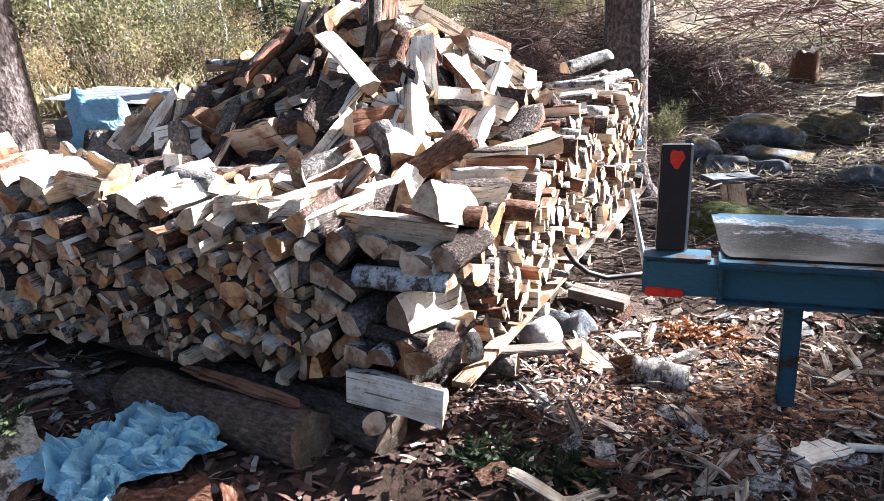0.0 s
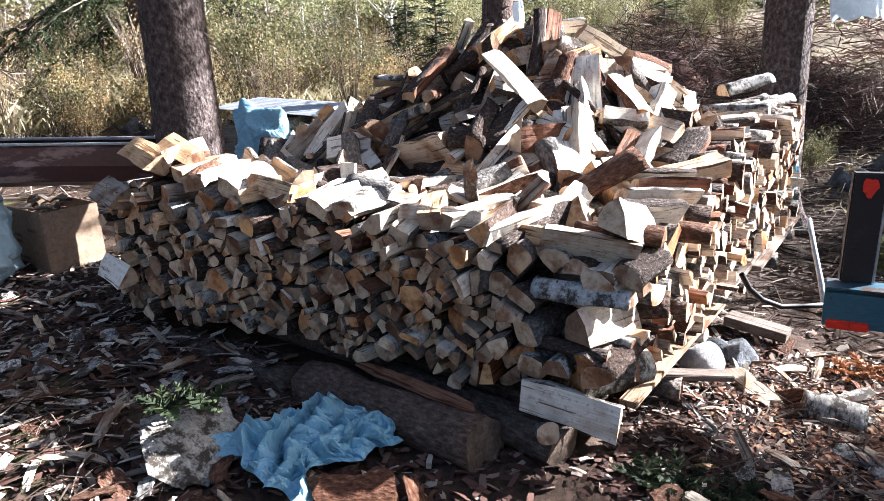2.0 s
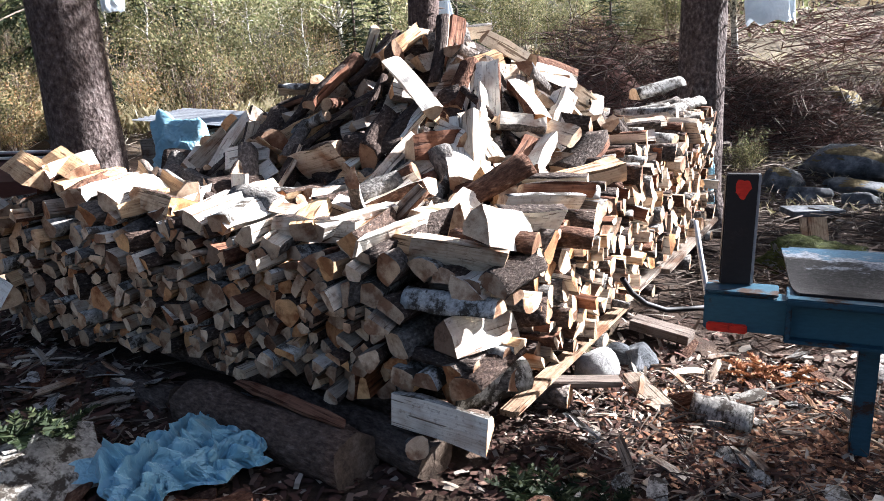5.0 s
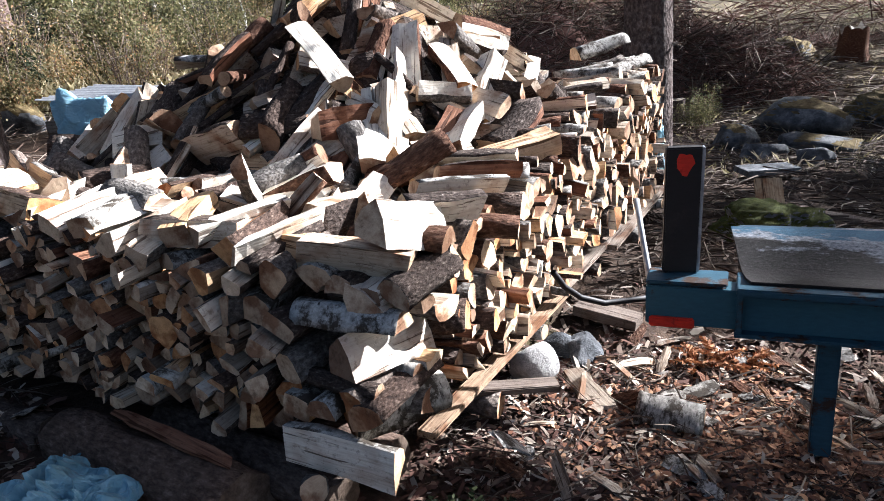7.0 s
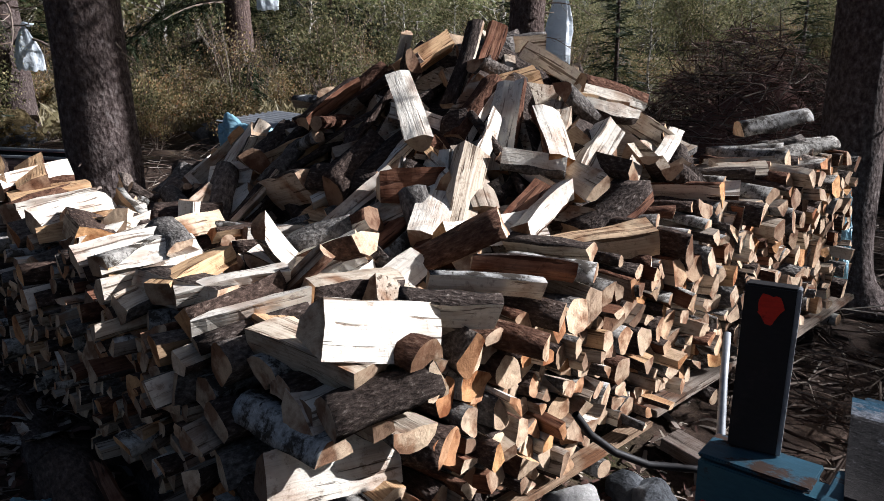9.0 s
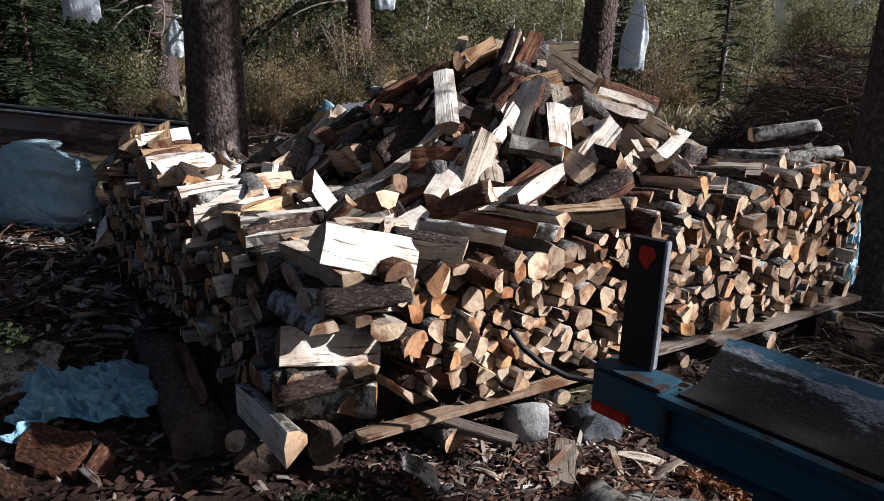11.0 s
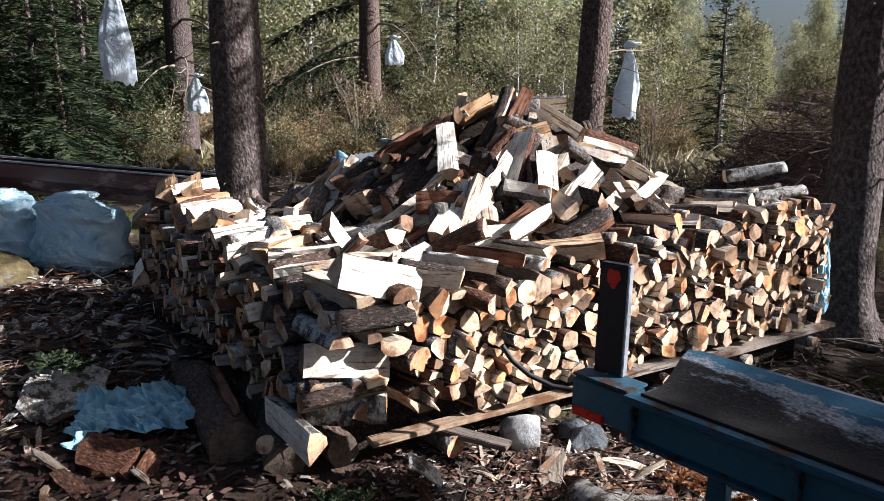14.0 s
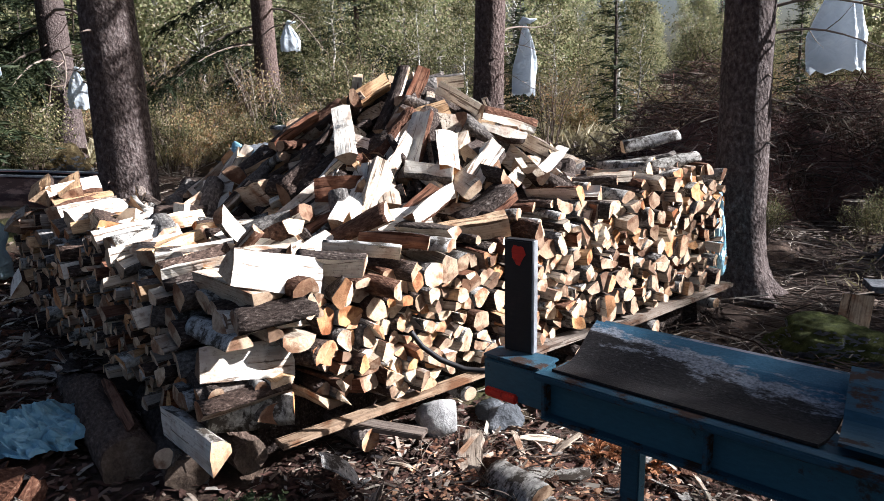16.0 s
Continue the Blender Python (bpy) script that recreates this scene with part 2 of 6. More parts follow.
SPLIT = wood_split("split_wood", (0.66, 0.59, 0.5), (0.53, 0.46, 0.375), (0.28, 0.22, 0.17))
PALE = wood_split("fresh_split_wood", (0.8, 0.75, 0.67), (0.72, 0.66, 0.57), (0.52, 0.44, 0.35), True)
GOLD_WOOD = wood_split("golden_split_wood", (0.66, 0.46, 0.27), (0.52, 0.33, 0.18), (0.28, 0.16, 0.09), True)
DARK_END = mottled("dirty_old_end_grain", ((0.05, 0.036, 0.028), (0.11, 0.08, 0.06), (0.16, 0.125, 0.1)), 9.0)
GREY_WOOD = wood_split("weathered_wood", (0.42, 0.38, 0.33), (0.3, 0.26, 0.22), (0.14, 0.11, 0.09))
RED_WOOD = wood_split("reddish_wood", (0.31, 0.165, 0.105), (0.19, 0.09, 0.056), (0.09, 0.042, 0.03))
END = wood_end("end_grain")
BARK = {"spruce": bark("spruce_bark", ((0.011, 0.009, 0.008), (0.042, 0.031, 0.026), (0.085, 0.064, 0.054), (0.3, 0.265, 0.235)), (26, 52, 52)),
        "birch": birch_bark("birch_bark", (75, 22, 22), (0.52, 0.51, 0.49), (0.17, 0.165, 0.155)),
        "grey": bark("grey_lichen_bark", ((0.03, 0.026, 0.024), (0.1, 0.09, 0.082), (0.19, 0.175, 0.16), (0.4, 0.38, 0.35)), (30, 46, 46)),
        "old": bark("weathered_log_bark", ((0.022, 0.016, 0.013), (0.068, 0.052, 0.043), (0.115, 0.09, 0.076), (0.22, 0.185, 0.16)), (18, 40, 40)),
        "alder": bark("alder_bark", ((0.022, 0.01, 0.007), (0.075, 0.036, 0.023), (0.13, 0.068, 0.043), (0.28, 0.2, 0.15)), (22, 44, 44))}
TRUNK = bark("trunk_bark", ((0.02, 0.014, 0.013), (0.075, 0.056, 0.051), (0.135, 0.108, 0.1), (0.28, 0.25, 0.235)), (24, 24, 17), 1.0, 0.025)
BIRCH_TRUNK = birch_bark("birch_trunk_bark", (9, 9, 40), (0.7, 0.68, 0.64), (0.5, 0.48, 0.45))
TWIG = leafy("dead_twigs", ((0.0, (0.07, 0.045, 0.035)), (0.4, (0.13, 0.095, 0.075)), (0.75, (0.24, 0.2, 0.17)), (1.0, (0.36, 0.31, 0.26))), 0.85, 0.0)
# darker copy of the twigs: the shade on the clearing is put into the colour
DARK_TWIG = leafy("shade_darkened_twigs", ((0.0, (0.03, 0.02, 0.016)), (0.5, (0.065, 0.048, 0.038)), (0.85, (0.13, 0.105, 0.085)), (1.0, (0.26, 0.22, 0.18))), 0.9, 0.0)
RED_TWIG = leafy("reddish_twigs", ((0.0, (0.05, 0.028, 0.023)), (0.4, (0.13, 0.068, 0.056)), (0.75, (0.2, 0.115, 0.095)), (1.0, (0.34, 0.28, 0.25))), 0.85, 0.0)
CHIPS = leafy("wood_chips", ((0.0, (0.026, 0.017, 0.014)), (0.45, (0.06, 0.031, 0.024)), (0.74, (0.1, 0.052, 0.04)), (0.88, (0.2, 0.14, 0.105)), (0.95, (0.38, 0.32, 0.26)), (1.0, (0.17, 0.16, 0.155))), 0.85, 0.0)
PALE_CHIPS = leafy("pale_splinters", ((0.0, (0.1, 0.07, 0.055)), (0.4, (0.26, 0.21, 0.17)), (0.8, (0.46, 0.4, 0.33)), (1.0, (0.6, 0.54, 0.46))), 0.85, 0.0)
SAWDUST = leafy("sawdust", ((0.0, (0.1, 0.045, 0.028)), (0.6, (0.23, 0.115, 0.07)), (1.0, (0.42, 0.26, 0.16))), 0.95, 0.0)
SOIL = ground_material()
GREEN_LEAF = leafy("yellow_green_leaves", ((0.0, (0.12, 0.14, 0.065)), (0.45, (0.23, 0.235, 0.12)), (0.8, (0.36, 0.34, 0.2)), (1.0, (0.42, 0.35, 0.25))), 0.6, 0.5)
BUSH_LEAF = leafy("olive_bush_leaves", ((0.0, (0.055, 0.06, 0.028)), (0.5, (0.11, 0.11, 0.05)), (0.85, (0.2, 0.18, 0.09)), (1.0, (0.34, 0.28, 0.17))), 0.6, 0.4)
BROWN_LEAF = leafy("autumn_leaves", ((0.0, (0.12, 0.11, 0.045)), (0.4, (0.24, 0.19, 0.09)), (0.75, (0.36, 0.28, 0.16)), (1.0, (0.33, 0.15, 0.07))), 0.6, 0.4)
NEEDLES = leafy("spruce_needles", ((0.0, (0.01, 0.016, 0.008)), (0.6, (0.022, 0.031, 0.014)), (1.0, (0.052, 0.06, 0.028))), 0.6, 0.2)
GRASS = leafy("dry_grass", ((0.0, (0.15, 0.13, 0.065)), (0.5, (0.29, 0.245, 0.145)), (1.0, (0.44, 0.39, 0.28))), 0.7, 0.35)
MOSS = mottled("moss", ((0.05, 0.036, 0.018), (0.12, 0.09, 0.045), (0.22, 0.175, 0.09)), 9.0, 1.0, 1.0, 0.04, fine=14)
GREEN_MOSS = mottled("green_moss", ((0.02, 0.026, 0.008), (0.05, 0.058, 0.016), (0.1, 0.11, 0.035)), 14.0, 1.0, 1.0, 0.04, fine=12)
PALE_ROCK = mottled("pale_granite", ((0.17, 0.165, 0.16), (0.32, 0.31, 0.3), (0.46, 0.45, 0.43)), 9.0, 0.85, 0.8, 0.02, fine=7)
ROCK = mottled("granite", ((0.035, 0.037, 0.04), (0.09, 0.095, 0.104), (0.23, 0.235, 0.245)), 6.0, 0.85, 1.0, 0.04, fine=7)
BLUE_SACK = plastic("light_blue_plastic", ((0.27, 0.44, 0.55), (0.45, 0.58, 0.65)), 0.3, 0.08, 6.0)
BLUE_TARP = plastic("blue_plastic_sheet", ((0.2, 0.4, 0.52), (0.3, 0.5, 0.6)), 0.3, 0.05, 8.0)
WHITE_FILM = plastic("white_plastic_film", ((0.5, 0.56, 0.62), (0.66, 0.7, 0.74)), 0.45, 0.35, 8.0)
BLUE_PAINT = painted("worn_blue_paint", (0.028, 0.072, 0.105), (0.07, 0.036, 0.022), (0.02, 0.017, 0.016), 0.52, 0.5, 8.0, (0.6, 1, 1), 0.15)
TRAY_STEEL = tray_metal()
TRAY_BACK = painted("scraped_blue_paint", (0.03, 0.068, 0.1), (0.3, 0.29, 0.32), (0.15, 0.135, 0.145), 0.48, 0.55, 9.0, (0.3, 1.5, 1.5), 0.25)
WEB_PAINT = painted("dull_blue_paint", (0.03, 0.095, 0.135), (0.05, 0.045, 0.042), (0.02, 0.02, 0.02), 0.6, 0.5)
BLACK_STEEL = painted("dark_worn_steel", (0.016, 0.014, 0.015), (0.05, 0.042, 0.04), (0.02, 0.016, 0.015), 0.57, 0.58, 5.0)
RED_PAINT = painted("red_paint_mark", (0.6, 0.03, 0.015), (0.35, 0.02, 0.012), (0.12, 0.02, 0.02), 0.6, 0.6)
RUST_STEEL = painted("rusty_red_steel", (0.075, 0.033, 0.032), (0.36, 0.23, 0.19), (0.22, 0.13, 0.11), 0.54, 0.36, 3.2, (0.35, 1, 1), 0.5)
GALV = mottled("grey_sheet_metal", ((0.3, 0.31, 0.33), (0.42, 0.43, 0.45)), 3.0, 0.45, 0.15, 0.01, 0.4)
CARDBOARD = mottled("brown_cardboard", ((0.24, 0.165, 0.115), (0.31, 0.22, 0.155)), 4.0, 0.9, 0.1, 0.005)
INK = mottled("faded_print", ((0.13, 0.09, 0.07), (0.16, 0.11, 0.08)), 9.0, 0.9, 0.0)
# old board wood, darkened further for the shade beside the stack
OLD_SHADED_WOOD = wood_split("old_shaded_wood", (0.2, 0.165, 0.14), (0.12, 0.095, 0.08), (0.05, 0.038, 0.03), True)
PALLET = wood_split("pallet_board", (0.34, 0.3, 0.26), (0.24, 0.2, 0.17), (0.1, 0.08, 0.065))


# ---- building helpers ----
def mesh_from(name, verts, faces, mats, index=None, smooth=None):
    me = bpy.data.meshes.new(name)
    me.from_pydata(verts, [], faces)
    for m in mats:
        me.materials.append(m)
    if index is not None:
        me.polygons.foreach_set("material_index", index)
    if smooth is not None:
        me.polygons.foreach_set("use_smooth", smooth)
    me.update()
    return me


def part(name, me, parent, m=None, label=""):
    ob = new(name, me)
    ob.parent = parent
    if m is not None:
        ob.matrix_basis = m
    return tagged(ob, label)


def thing(name, label, category, me=None, m=None, group="", kind=""):
    ob = new(name, me)
    if m is not None:
        ob.matrix_basis = m
    return tagged(ob, label, category, group, kind)


def bm_mesh(name, bm, mats, smooth=False):
    me = bpy.data.meshes.new(name)
    bm.to_mesh(me)
    bm.free()
    for m in mats:
        me.materials.append(m)
    if smooth:
        me.polygons.foreach_set("use_smooth", [True] * len(me.polygons))
    return me


def box_mesh(name, size, mats, bevel=0.004, rough=0.0, cuts=0):
    bm = bmesh.new()
    bmesh.ops.create_cube(bm, size=1.0)
    bmesh.ops.scale(bm, vec=size, verts=bm.verts)
    if cuts:
        bmesh.ops.subdivide_edges(bm, edges=bm.edges[:], cuts=cuts, use_grid_fill=True)
    if bevel and not cuts:
        bmesh.ops.bevel(bm, geom=bm.edges[:], offset=bevel, segments=2, affect="EDGES")
    if rough:
        for v in bm.verts:
            v.co += rough * noise.noise_vector(v.co * 9 + Vector((size[0] * 7, size[1] * 13, 3)))
    return bm_mesh(name, bm, mats)


RNG = random.Random(7)


def lerp_at(points):
    def f(u):
        if u <= points[0][0]:
            return points[0][1]
        for (u0, z0), (u1, z1) in zip(points, points[1:]):
            if u <= u1:
                return z0 + (z1 - z0) * (u - u0) / (u1 - u0)
        return points[-1][1]
    return f


# the ground falls from the left of the stack to the splitter, and rises again far behind
ACROSS = lerp_at(((-14, 0.7), (-5, 0.19), (-2.5, 0.14), (0, 0.03), (1.0, -0.1), (1.8, -0.17), (4, -0.22)))
AWAY = lerp_at(((3.2, 0.0), (10, -0.08), (44, 3.1), (160, 4.5)))


def ground_z(x, y):
    r = math.hypot(x, y)
    z = ACROSS(x) + AWAY(y) * (min(1.0, max(0.35, 0.5 + 0.13 * x)) if y > 10.9 else 1.0)
    near = min(1.0, max(0.0, (r - 3.5) / 5))
    z += 0.03 * noise.noise(Vector((x * 1.7, y * 1.7, 0)))
    z += near * (0.16 * noise.noise(Vector((x * 0.5, y * 0.5, 4))) + 0.09 * noise.noise(Vector((x * 1.3, y * 1.3, 9))))
    return z


# ---- ground ----
def build_ground():
    n = 170
    ax = [(-1 if i < 0 else 1) * (abs(i) * 0.055 + 150 * (abs(i) / n) ** 5) for i in range(-n, n + 1)]
    xs, ys = [v - 0.5 for v in ax], [v + 3.5 for v in ax]
    w = len(xs)
    verts = [(x, y, ground_z(x, y)) for y in ys for x in xs]
    faces = [(j * w + i, j * w + i + 1, (j + 1) * w + i + 1, (j + 1) * w + i) for j in range(w - 1) for i in range(w - 1)]
    me = mesh_from("ground", verts, faces, [SOIL], smooth=[True] * len(faces))
    tagged(new("ground", me), "dark forest soil with moss and litter", "ground", kind="structure")


build_ground()


# ---- firewood ----
def log_mesh(name, profile, length, bark_mat, split_mat=SPLIT, seed=0, rings=4, wob=0.004, centre=0.5, end_mat=END):
    """A length of firewood along local x: profile is a list of (y, z, is_bark) going round, each flag for the side that follows."""
    r = random.Random(seed)
    k = len(profile)
    cy, cz = sum(p[0] for p in profile) / k, sum(p[1] for p in profile) / k
    verts, faces, idx, smooth = [], [], [], []
    tw, by, bz, tp = r.uniform(-0.12, 0.12), r.uniform(-0.009, 0.009), r.uniform(-0.009, 0.009), r.uniform(-0.13, 0.13)
    slant = (r.uniform(-0.16, 0.16), r.uniform(-0.16, 0.16))
    for i in range(rings + 1):
        f = i / rings
        s = 1 + tp * (f - 0.5)
        ca, sa = math.cos(tw * (f - 0.5)), math.sin(tw * (f - 0.5))
        bow = 4 * f * (1 - f)
        for y, z, b in profile:
            dy, dz = (y - cy) * s, (z - cz) * s
            j = wob * (1.4 if b else 1.0)
            v = noise.noise_vector(Vector((f * length * 7 + seed * 3.1, y * 16, z * 16)))
            end = (slant[0] * dy + slant[1] * dz) if i in (0, rings) else 0
            verts.append(((f - centre) * length + end + v.x * j * 0.8, cy + dy * ca - dz * sa + by * bow + v.y * j * 1.5, cz + dy * sa + dz * ca + bz * bow + v.z * j * 1.5))
    for i in range(rings):
        for q in range(k):
            n = (q + 1) % k
            faces.append((i * k + q, i * k + n, (i + 1) * k + n, (i + 1) * k + q))
            idx.append(2 if profile[q][2] else 1)
            smooth.append(bool(profile[q][2]))
    for base, flip in ((0, True), (rings * k, False)):
        c = len(verts)
        verts.append((sum(verts[base + q][0] for q in range(k)) / k + r.uniform(-0.004, 0.004), cy, cz))
        for q in range(k):
            n = (q + 1) % k
            faces.append((c, base + n, base + q) if flip else (c, base + q, base + n))
            idx.append(0)
            smooth.append(False)
    return mesh_from(name, verts, faces, [end_mat, split_mat, bark_mat], idx, smooth)


def profile_of(kind, r, rnd):
    """Cross-sections of split and round firewood, about r across half-way."""
    def arc(a0, a1, n, rad):
        return [(rad * math.cos(a0 + (a1 - a0) * i / n) * rnd.uniform(0.94, 1.06), rad * math.sin(a0 + (a1 - a0) * i / n) * rnd.uniform(0.94, 1.06)) for i in range(n + 1)]
    if kind == "round":
        return [(y, z, True) for y, z in arc(0, 2 * math.pi * 11 / 12, 11, r * 0.85)]
    if kind == "half":
        a = arc(0, math.pi, 7, r * 1.15)
        mid = [(-0.35 * r, rnd.uniform(-0.12, 0.1) * r), (0.4 * r, rnd.uniform(-0.12, 0.1) * r)]
        return [(y, z, i < 7) for i, (y, z) in enumerate(a)] + [(y, z, False) for y, z in mid]
    if kind == "quarter":
        span = rnd.uniform(1.25, 1.9)
        a = arc(0, span, 4, r * 1.5)
        return [(y, z, i < 4) for i, (y, z) in enumerate(a)] + [(rnd.uniform(0.3, 0.6) * r * math.cos(span) * 1.2, rnd.uniform(0.5, 0.8) * r * math.sin(span), False), (rnd.uniform(-0.1, 0.2) * r, rnd.uniform(-0.1, 0.1) * r, False), (0.75 * r, rnd.uniform(-0.08, 0.12) * r, False)]
    if kind == "pale":
        w, h = r * rnd.uniform(0.85, 1.1), r * rnd.uniform(0.45, 0.65)
        return [(-w, h * 0.8, False), (-0.4 * w, -0.75 * h, True), (0.1 * w, -h, True), (0.6 * w, -0.7 * h, True), (w, 0.6 * h, False), (0.35 * w, h * rnd.uniform(0.7, 0.95), False), (-0.3 * w, h * rnd.uniform(0.75, 1.0), False)]
    w, h = r * rnd.uniform(0.9, 1.25), r * rnd.uniform(0.5, 0.8)
    pts = [(-w, -h), (0, -h * rnd.uniform(0.9, 1.2)), (w, -h * rnd.uniform(0.7, 1.1)), (w * rnd.uniform(0.9, 1.1), 0), (w * rnd.uniform(0.7, 1.0), h), (0, h * rnd.uniform(0.9, 1.25)), (-w * rnd.uniform(0.8, 1.0), h), (-w * 1.05, 0)]
    side = rnd.random() < 0.6
    return [(y, z, side and 3 < i < 7) for i, (y, z) in enumerate(pts)]


BARKS = ("spruce", "alder", "birch", "grey", "spruce", "birch", "grey", "spruce")
POOL = {}
for kind, count in (("round", 8), ("half", 12), ("quarter", 20), ("slab", 8), ("pale", 6)):
    POOL[kind] = []
    for i in range(count):
        rnd = random.Random(100 + i + 31 * len(kind))
        rad = {"round": 0.042, "half": 0.058, "quarter": 0.068, "slab": 0.055, "pale": 0.07}[kind] * rnd.uniform(0.7, 1.25)
        POOL[kind].append(log_mesh("log", profile_of(kind, rad, rnd), 0.39, BARK[BARKS[i % 8]], PALE if kind == "pale" else (SPLIT, PALE, SPLIT, GREY_WOOD, PALE, GOLD_WOOD, SPLIT, PALE, RED_WOOD, SPLIT)[(i * 7) % 10], seed=i * 7 + len(kind), rings=8, wob=0.0065))


def clip(poly, px, py, nx, ny):
    """The part of poly on the far side of the line through (px, py) against (nx, ny). Points are (x, y, flag of the side that follows)."""
    out = []
    k = len(poly)
    for i in range(k):
        a, b = poly[i], poly[(i + 1) % k]
        da, db = (a[0] - px) * nx + (a[1] - py) * ny, (b[0] - px) * nx + (b[1] - py) * ny
        if da <= 0:
            out.append(a)
        if (da < 0 < db) or (db < 0 < da):
            t = da / (da - db)
            out.append((a[0] + t * (b[0] - a[0]), a[1] + t * (b[1] - a[1]), a[2] if db < 0 else False))
    return out


def area_of(poly):
    return 0.5 * abs(sum(a[0] * b[1] - b[0] * a[1] for a, b in zip(poly, poly[1:] + poly[:1])))


def split_cells(width, low, top, pitch, rnd):
    """Cross-sections of split logs that fill a face: 0 to width across, low(u) to top(u) high."""
    sites = []
    rows = int(1.6 / (pitch * 0.87)) + 2
    for j in range(-1, rows):
        for i in range(-1, int(width / pitch) + 2):
            sites.append(((i + 0.5 * (j % 2)) * pitch + rnd.uniform(-0.3, 0.3) * pitch, -0.1 + j * pitch * 0.87 + rnd.uniform(-0.3, 0.3) * pitch))
    cells = []
    for sx, sy in sites:
        if not (-0.03 <= sx <= width + 0.03 and low(sx) + 0.02 <= sy <= top(sx) - 0.035):
            continue
        poly = [(sx - 0.2, sy - 0.2, True), (sx + 0.2, sy - 0.2, True), (sx + 0.2, sy + 0.2, True), (sx - 0.2, sy + 0.2, True)]
        for qx, qy in sites:
            d = math.hypot(qx - sx, qy - sy)
            if 0 < d < 3.2 * pitch:
                k = len(poly)
                poly = [(x, y, True) for x, y, f in clip(poly, (sx + qx) / 2, (sy + qy) / 2, (qx - sx) / d, (qy - sy) / d)]
        # rest on the support
        poly = [(x, max(y, low(sx)), f) for x, y, f in poly]
        pieces = [poly]
        cuts = rnd.choice((0, 1, 1, 2, 2, 2))
        a = rnd.uniform(0, math.pi)
        for c in range(cuts):
            ang = a + c * rnd.uniform(1.1, 1.9)
            nxt = []
            for p in pieces:
                ox, oy = sx + rnd.uniform(-0.014, 0.014), sy + rnd.uniform(-0.014, 0.014)
                for s in (1, -1):
                    q = clip(p, ox, oy, s * math.cos(ang), s * math.sin(ang))
                    if len(q) >= 3:
                        nxt.append(q)
            pieces = nxt
        cells += [p for p in pieces if area_of(p) > 0.001]
    return cells


def smooth_profile(poly, rnd):
    cx, cy = sum(p[0] for p in poly) / len(poly), sum(p[1] for p in poly) / len(poly)
    barky = rnd.random() < 0.85
    s = rnd.uniform(0.78, 0.96)
    out = []
    k = len(poly)
    for i in range(k):
        a, b = poly[i], poly[(i + 1) % k]
        f = a[2] and barky
        n = 3 if f else 2
        if math.hypot(b[0] - a[0], b[1] - a[1]) < 0.025:
            n = 1
        for j in range(n):
            t = (j + 0.12) / n
            out.append(((a[0] + t * (b[0] - a[0]) - cx) * s, (a[1] + t * (b[1] - a[1]) - cy) * s, f))
    k = len(out)
    soft = []
    for i in range(k):
        p, c, n = out[i - 1], out[i], out[(i + 1) % k]
        w = 0.1 if c[2] and p[2] else 0.0
        j = 0.0022
        soft.append((c[0] * (1 - 2 * w) + (p[0] + n[0]) * w + rnd.uniform(-j, j), c[1] * (1 - 2 * w) + (p[1] + n[1]) * w + rnd.uniform(-j, j), c[2]))
    return cx, cy, soft


def stack_face(name, label, a, b, low, top, pitch, seed, depth=0.39, lean=0.0):
    """A stacked wall of split firewood whose log ends show along the line a to b; outward is to the right of a to b."""
    rnd = random.Random(seed)
    ux, uy = b[0] - a[0], b[1] - a[1]
    width = math.hypot(ux, uy)
    ux, uy = ux / width, uy / width
    inward = Vector((-uy, ux, 0))
    stack = thing(name, label, "wood stack", m=Matrix.Translation((a[0], a[1], low(0))))
    base = low(0)
    # local x of a log goes inward, local y against the line, local z up
    rot = Matrix(((inward.x, -ux, 0), (inward.y, -uy, 0), (0, 0, 1))).to_4x4()
    for n, poly in enumerate(split_cells(width, low, top, pitch, rnd)):
        cx, cz, prof = smooth_profile(poly, rnd)
        prof = [(-y, z, f) for y, z, f in prof]
        flags = [p[2] for p in prof]
        prof = [(y, z, flags[i - 1]) for i, (y, z, f) in enumerate(prof)][::-1]
        me = log_mesh("log", prof, depth * rnd.uniform(0.93, 1.05), BARK[rnd.choice(BARKS)], rnd.choice((SPLIT, SPLIT, SPLIT, PALE, RED_WOOD, GOLD_WOOD, GREY_WOOD, GREY_WOOD)), seed * 997 + n, 4, 0.004, 0.0)
        out = rnd.gauss(0, 0.042) + lean * (cz - base)
        pos = Vector((ux * cx, uy * cx, cz - base)) + inward * (out - 0.01)
        turn = Euler((rnd.gauss(0, 0.1), rnd.gauss(0.02, 0.07), rnd.gauss(0, 0.12))).to_matrix().to_4x4()
        part("log", me, stack, Matrix.Translation(pos) @ rot @ turn)
    return stack


FL, FC = (-2.92, 3.26), (-0.25, 2.5)
P1, P2, P3 = (0.62, 3.93), (0.9, 4.85), (1.40, 6.26)
front = stack_face("firewood_stack", "long wall of split firewood with pale and grey log ends", FL, FC,
                   lerp_at(((0, 0.18), (1.2, 0.22), (2.6, 0.25))), lerp_at(((0, 1.12), (0.5, 1.03), (1.2, 0.97), (2.1, 0.965), (2.6, 0.935))), 0.122, 11)
side_a = stack_face("firewood_stack", "sunlit wall of split firewood with pale log ends", (0.30, 2.86), P1,
                    lerp_at(((0, 0.22), (1.2, 0.22))), lerp_at(((0, 0.89), (1.2, 0.9))), 0.132, 12)
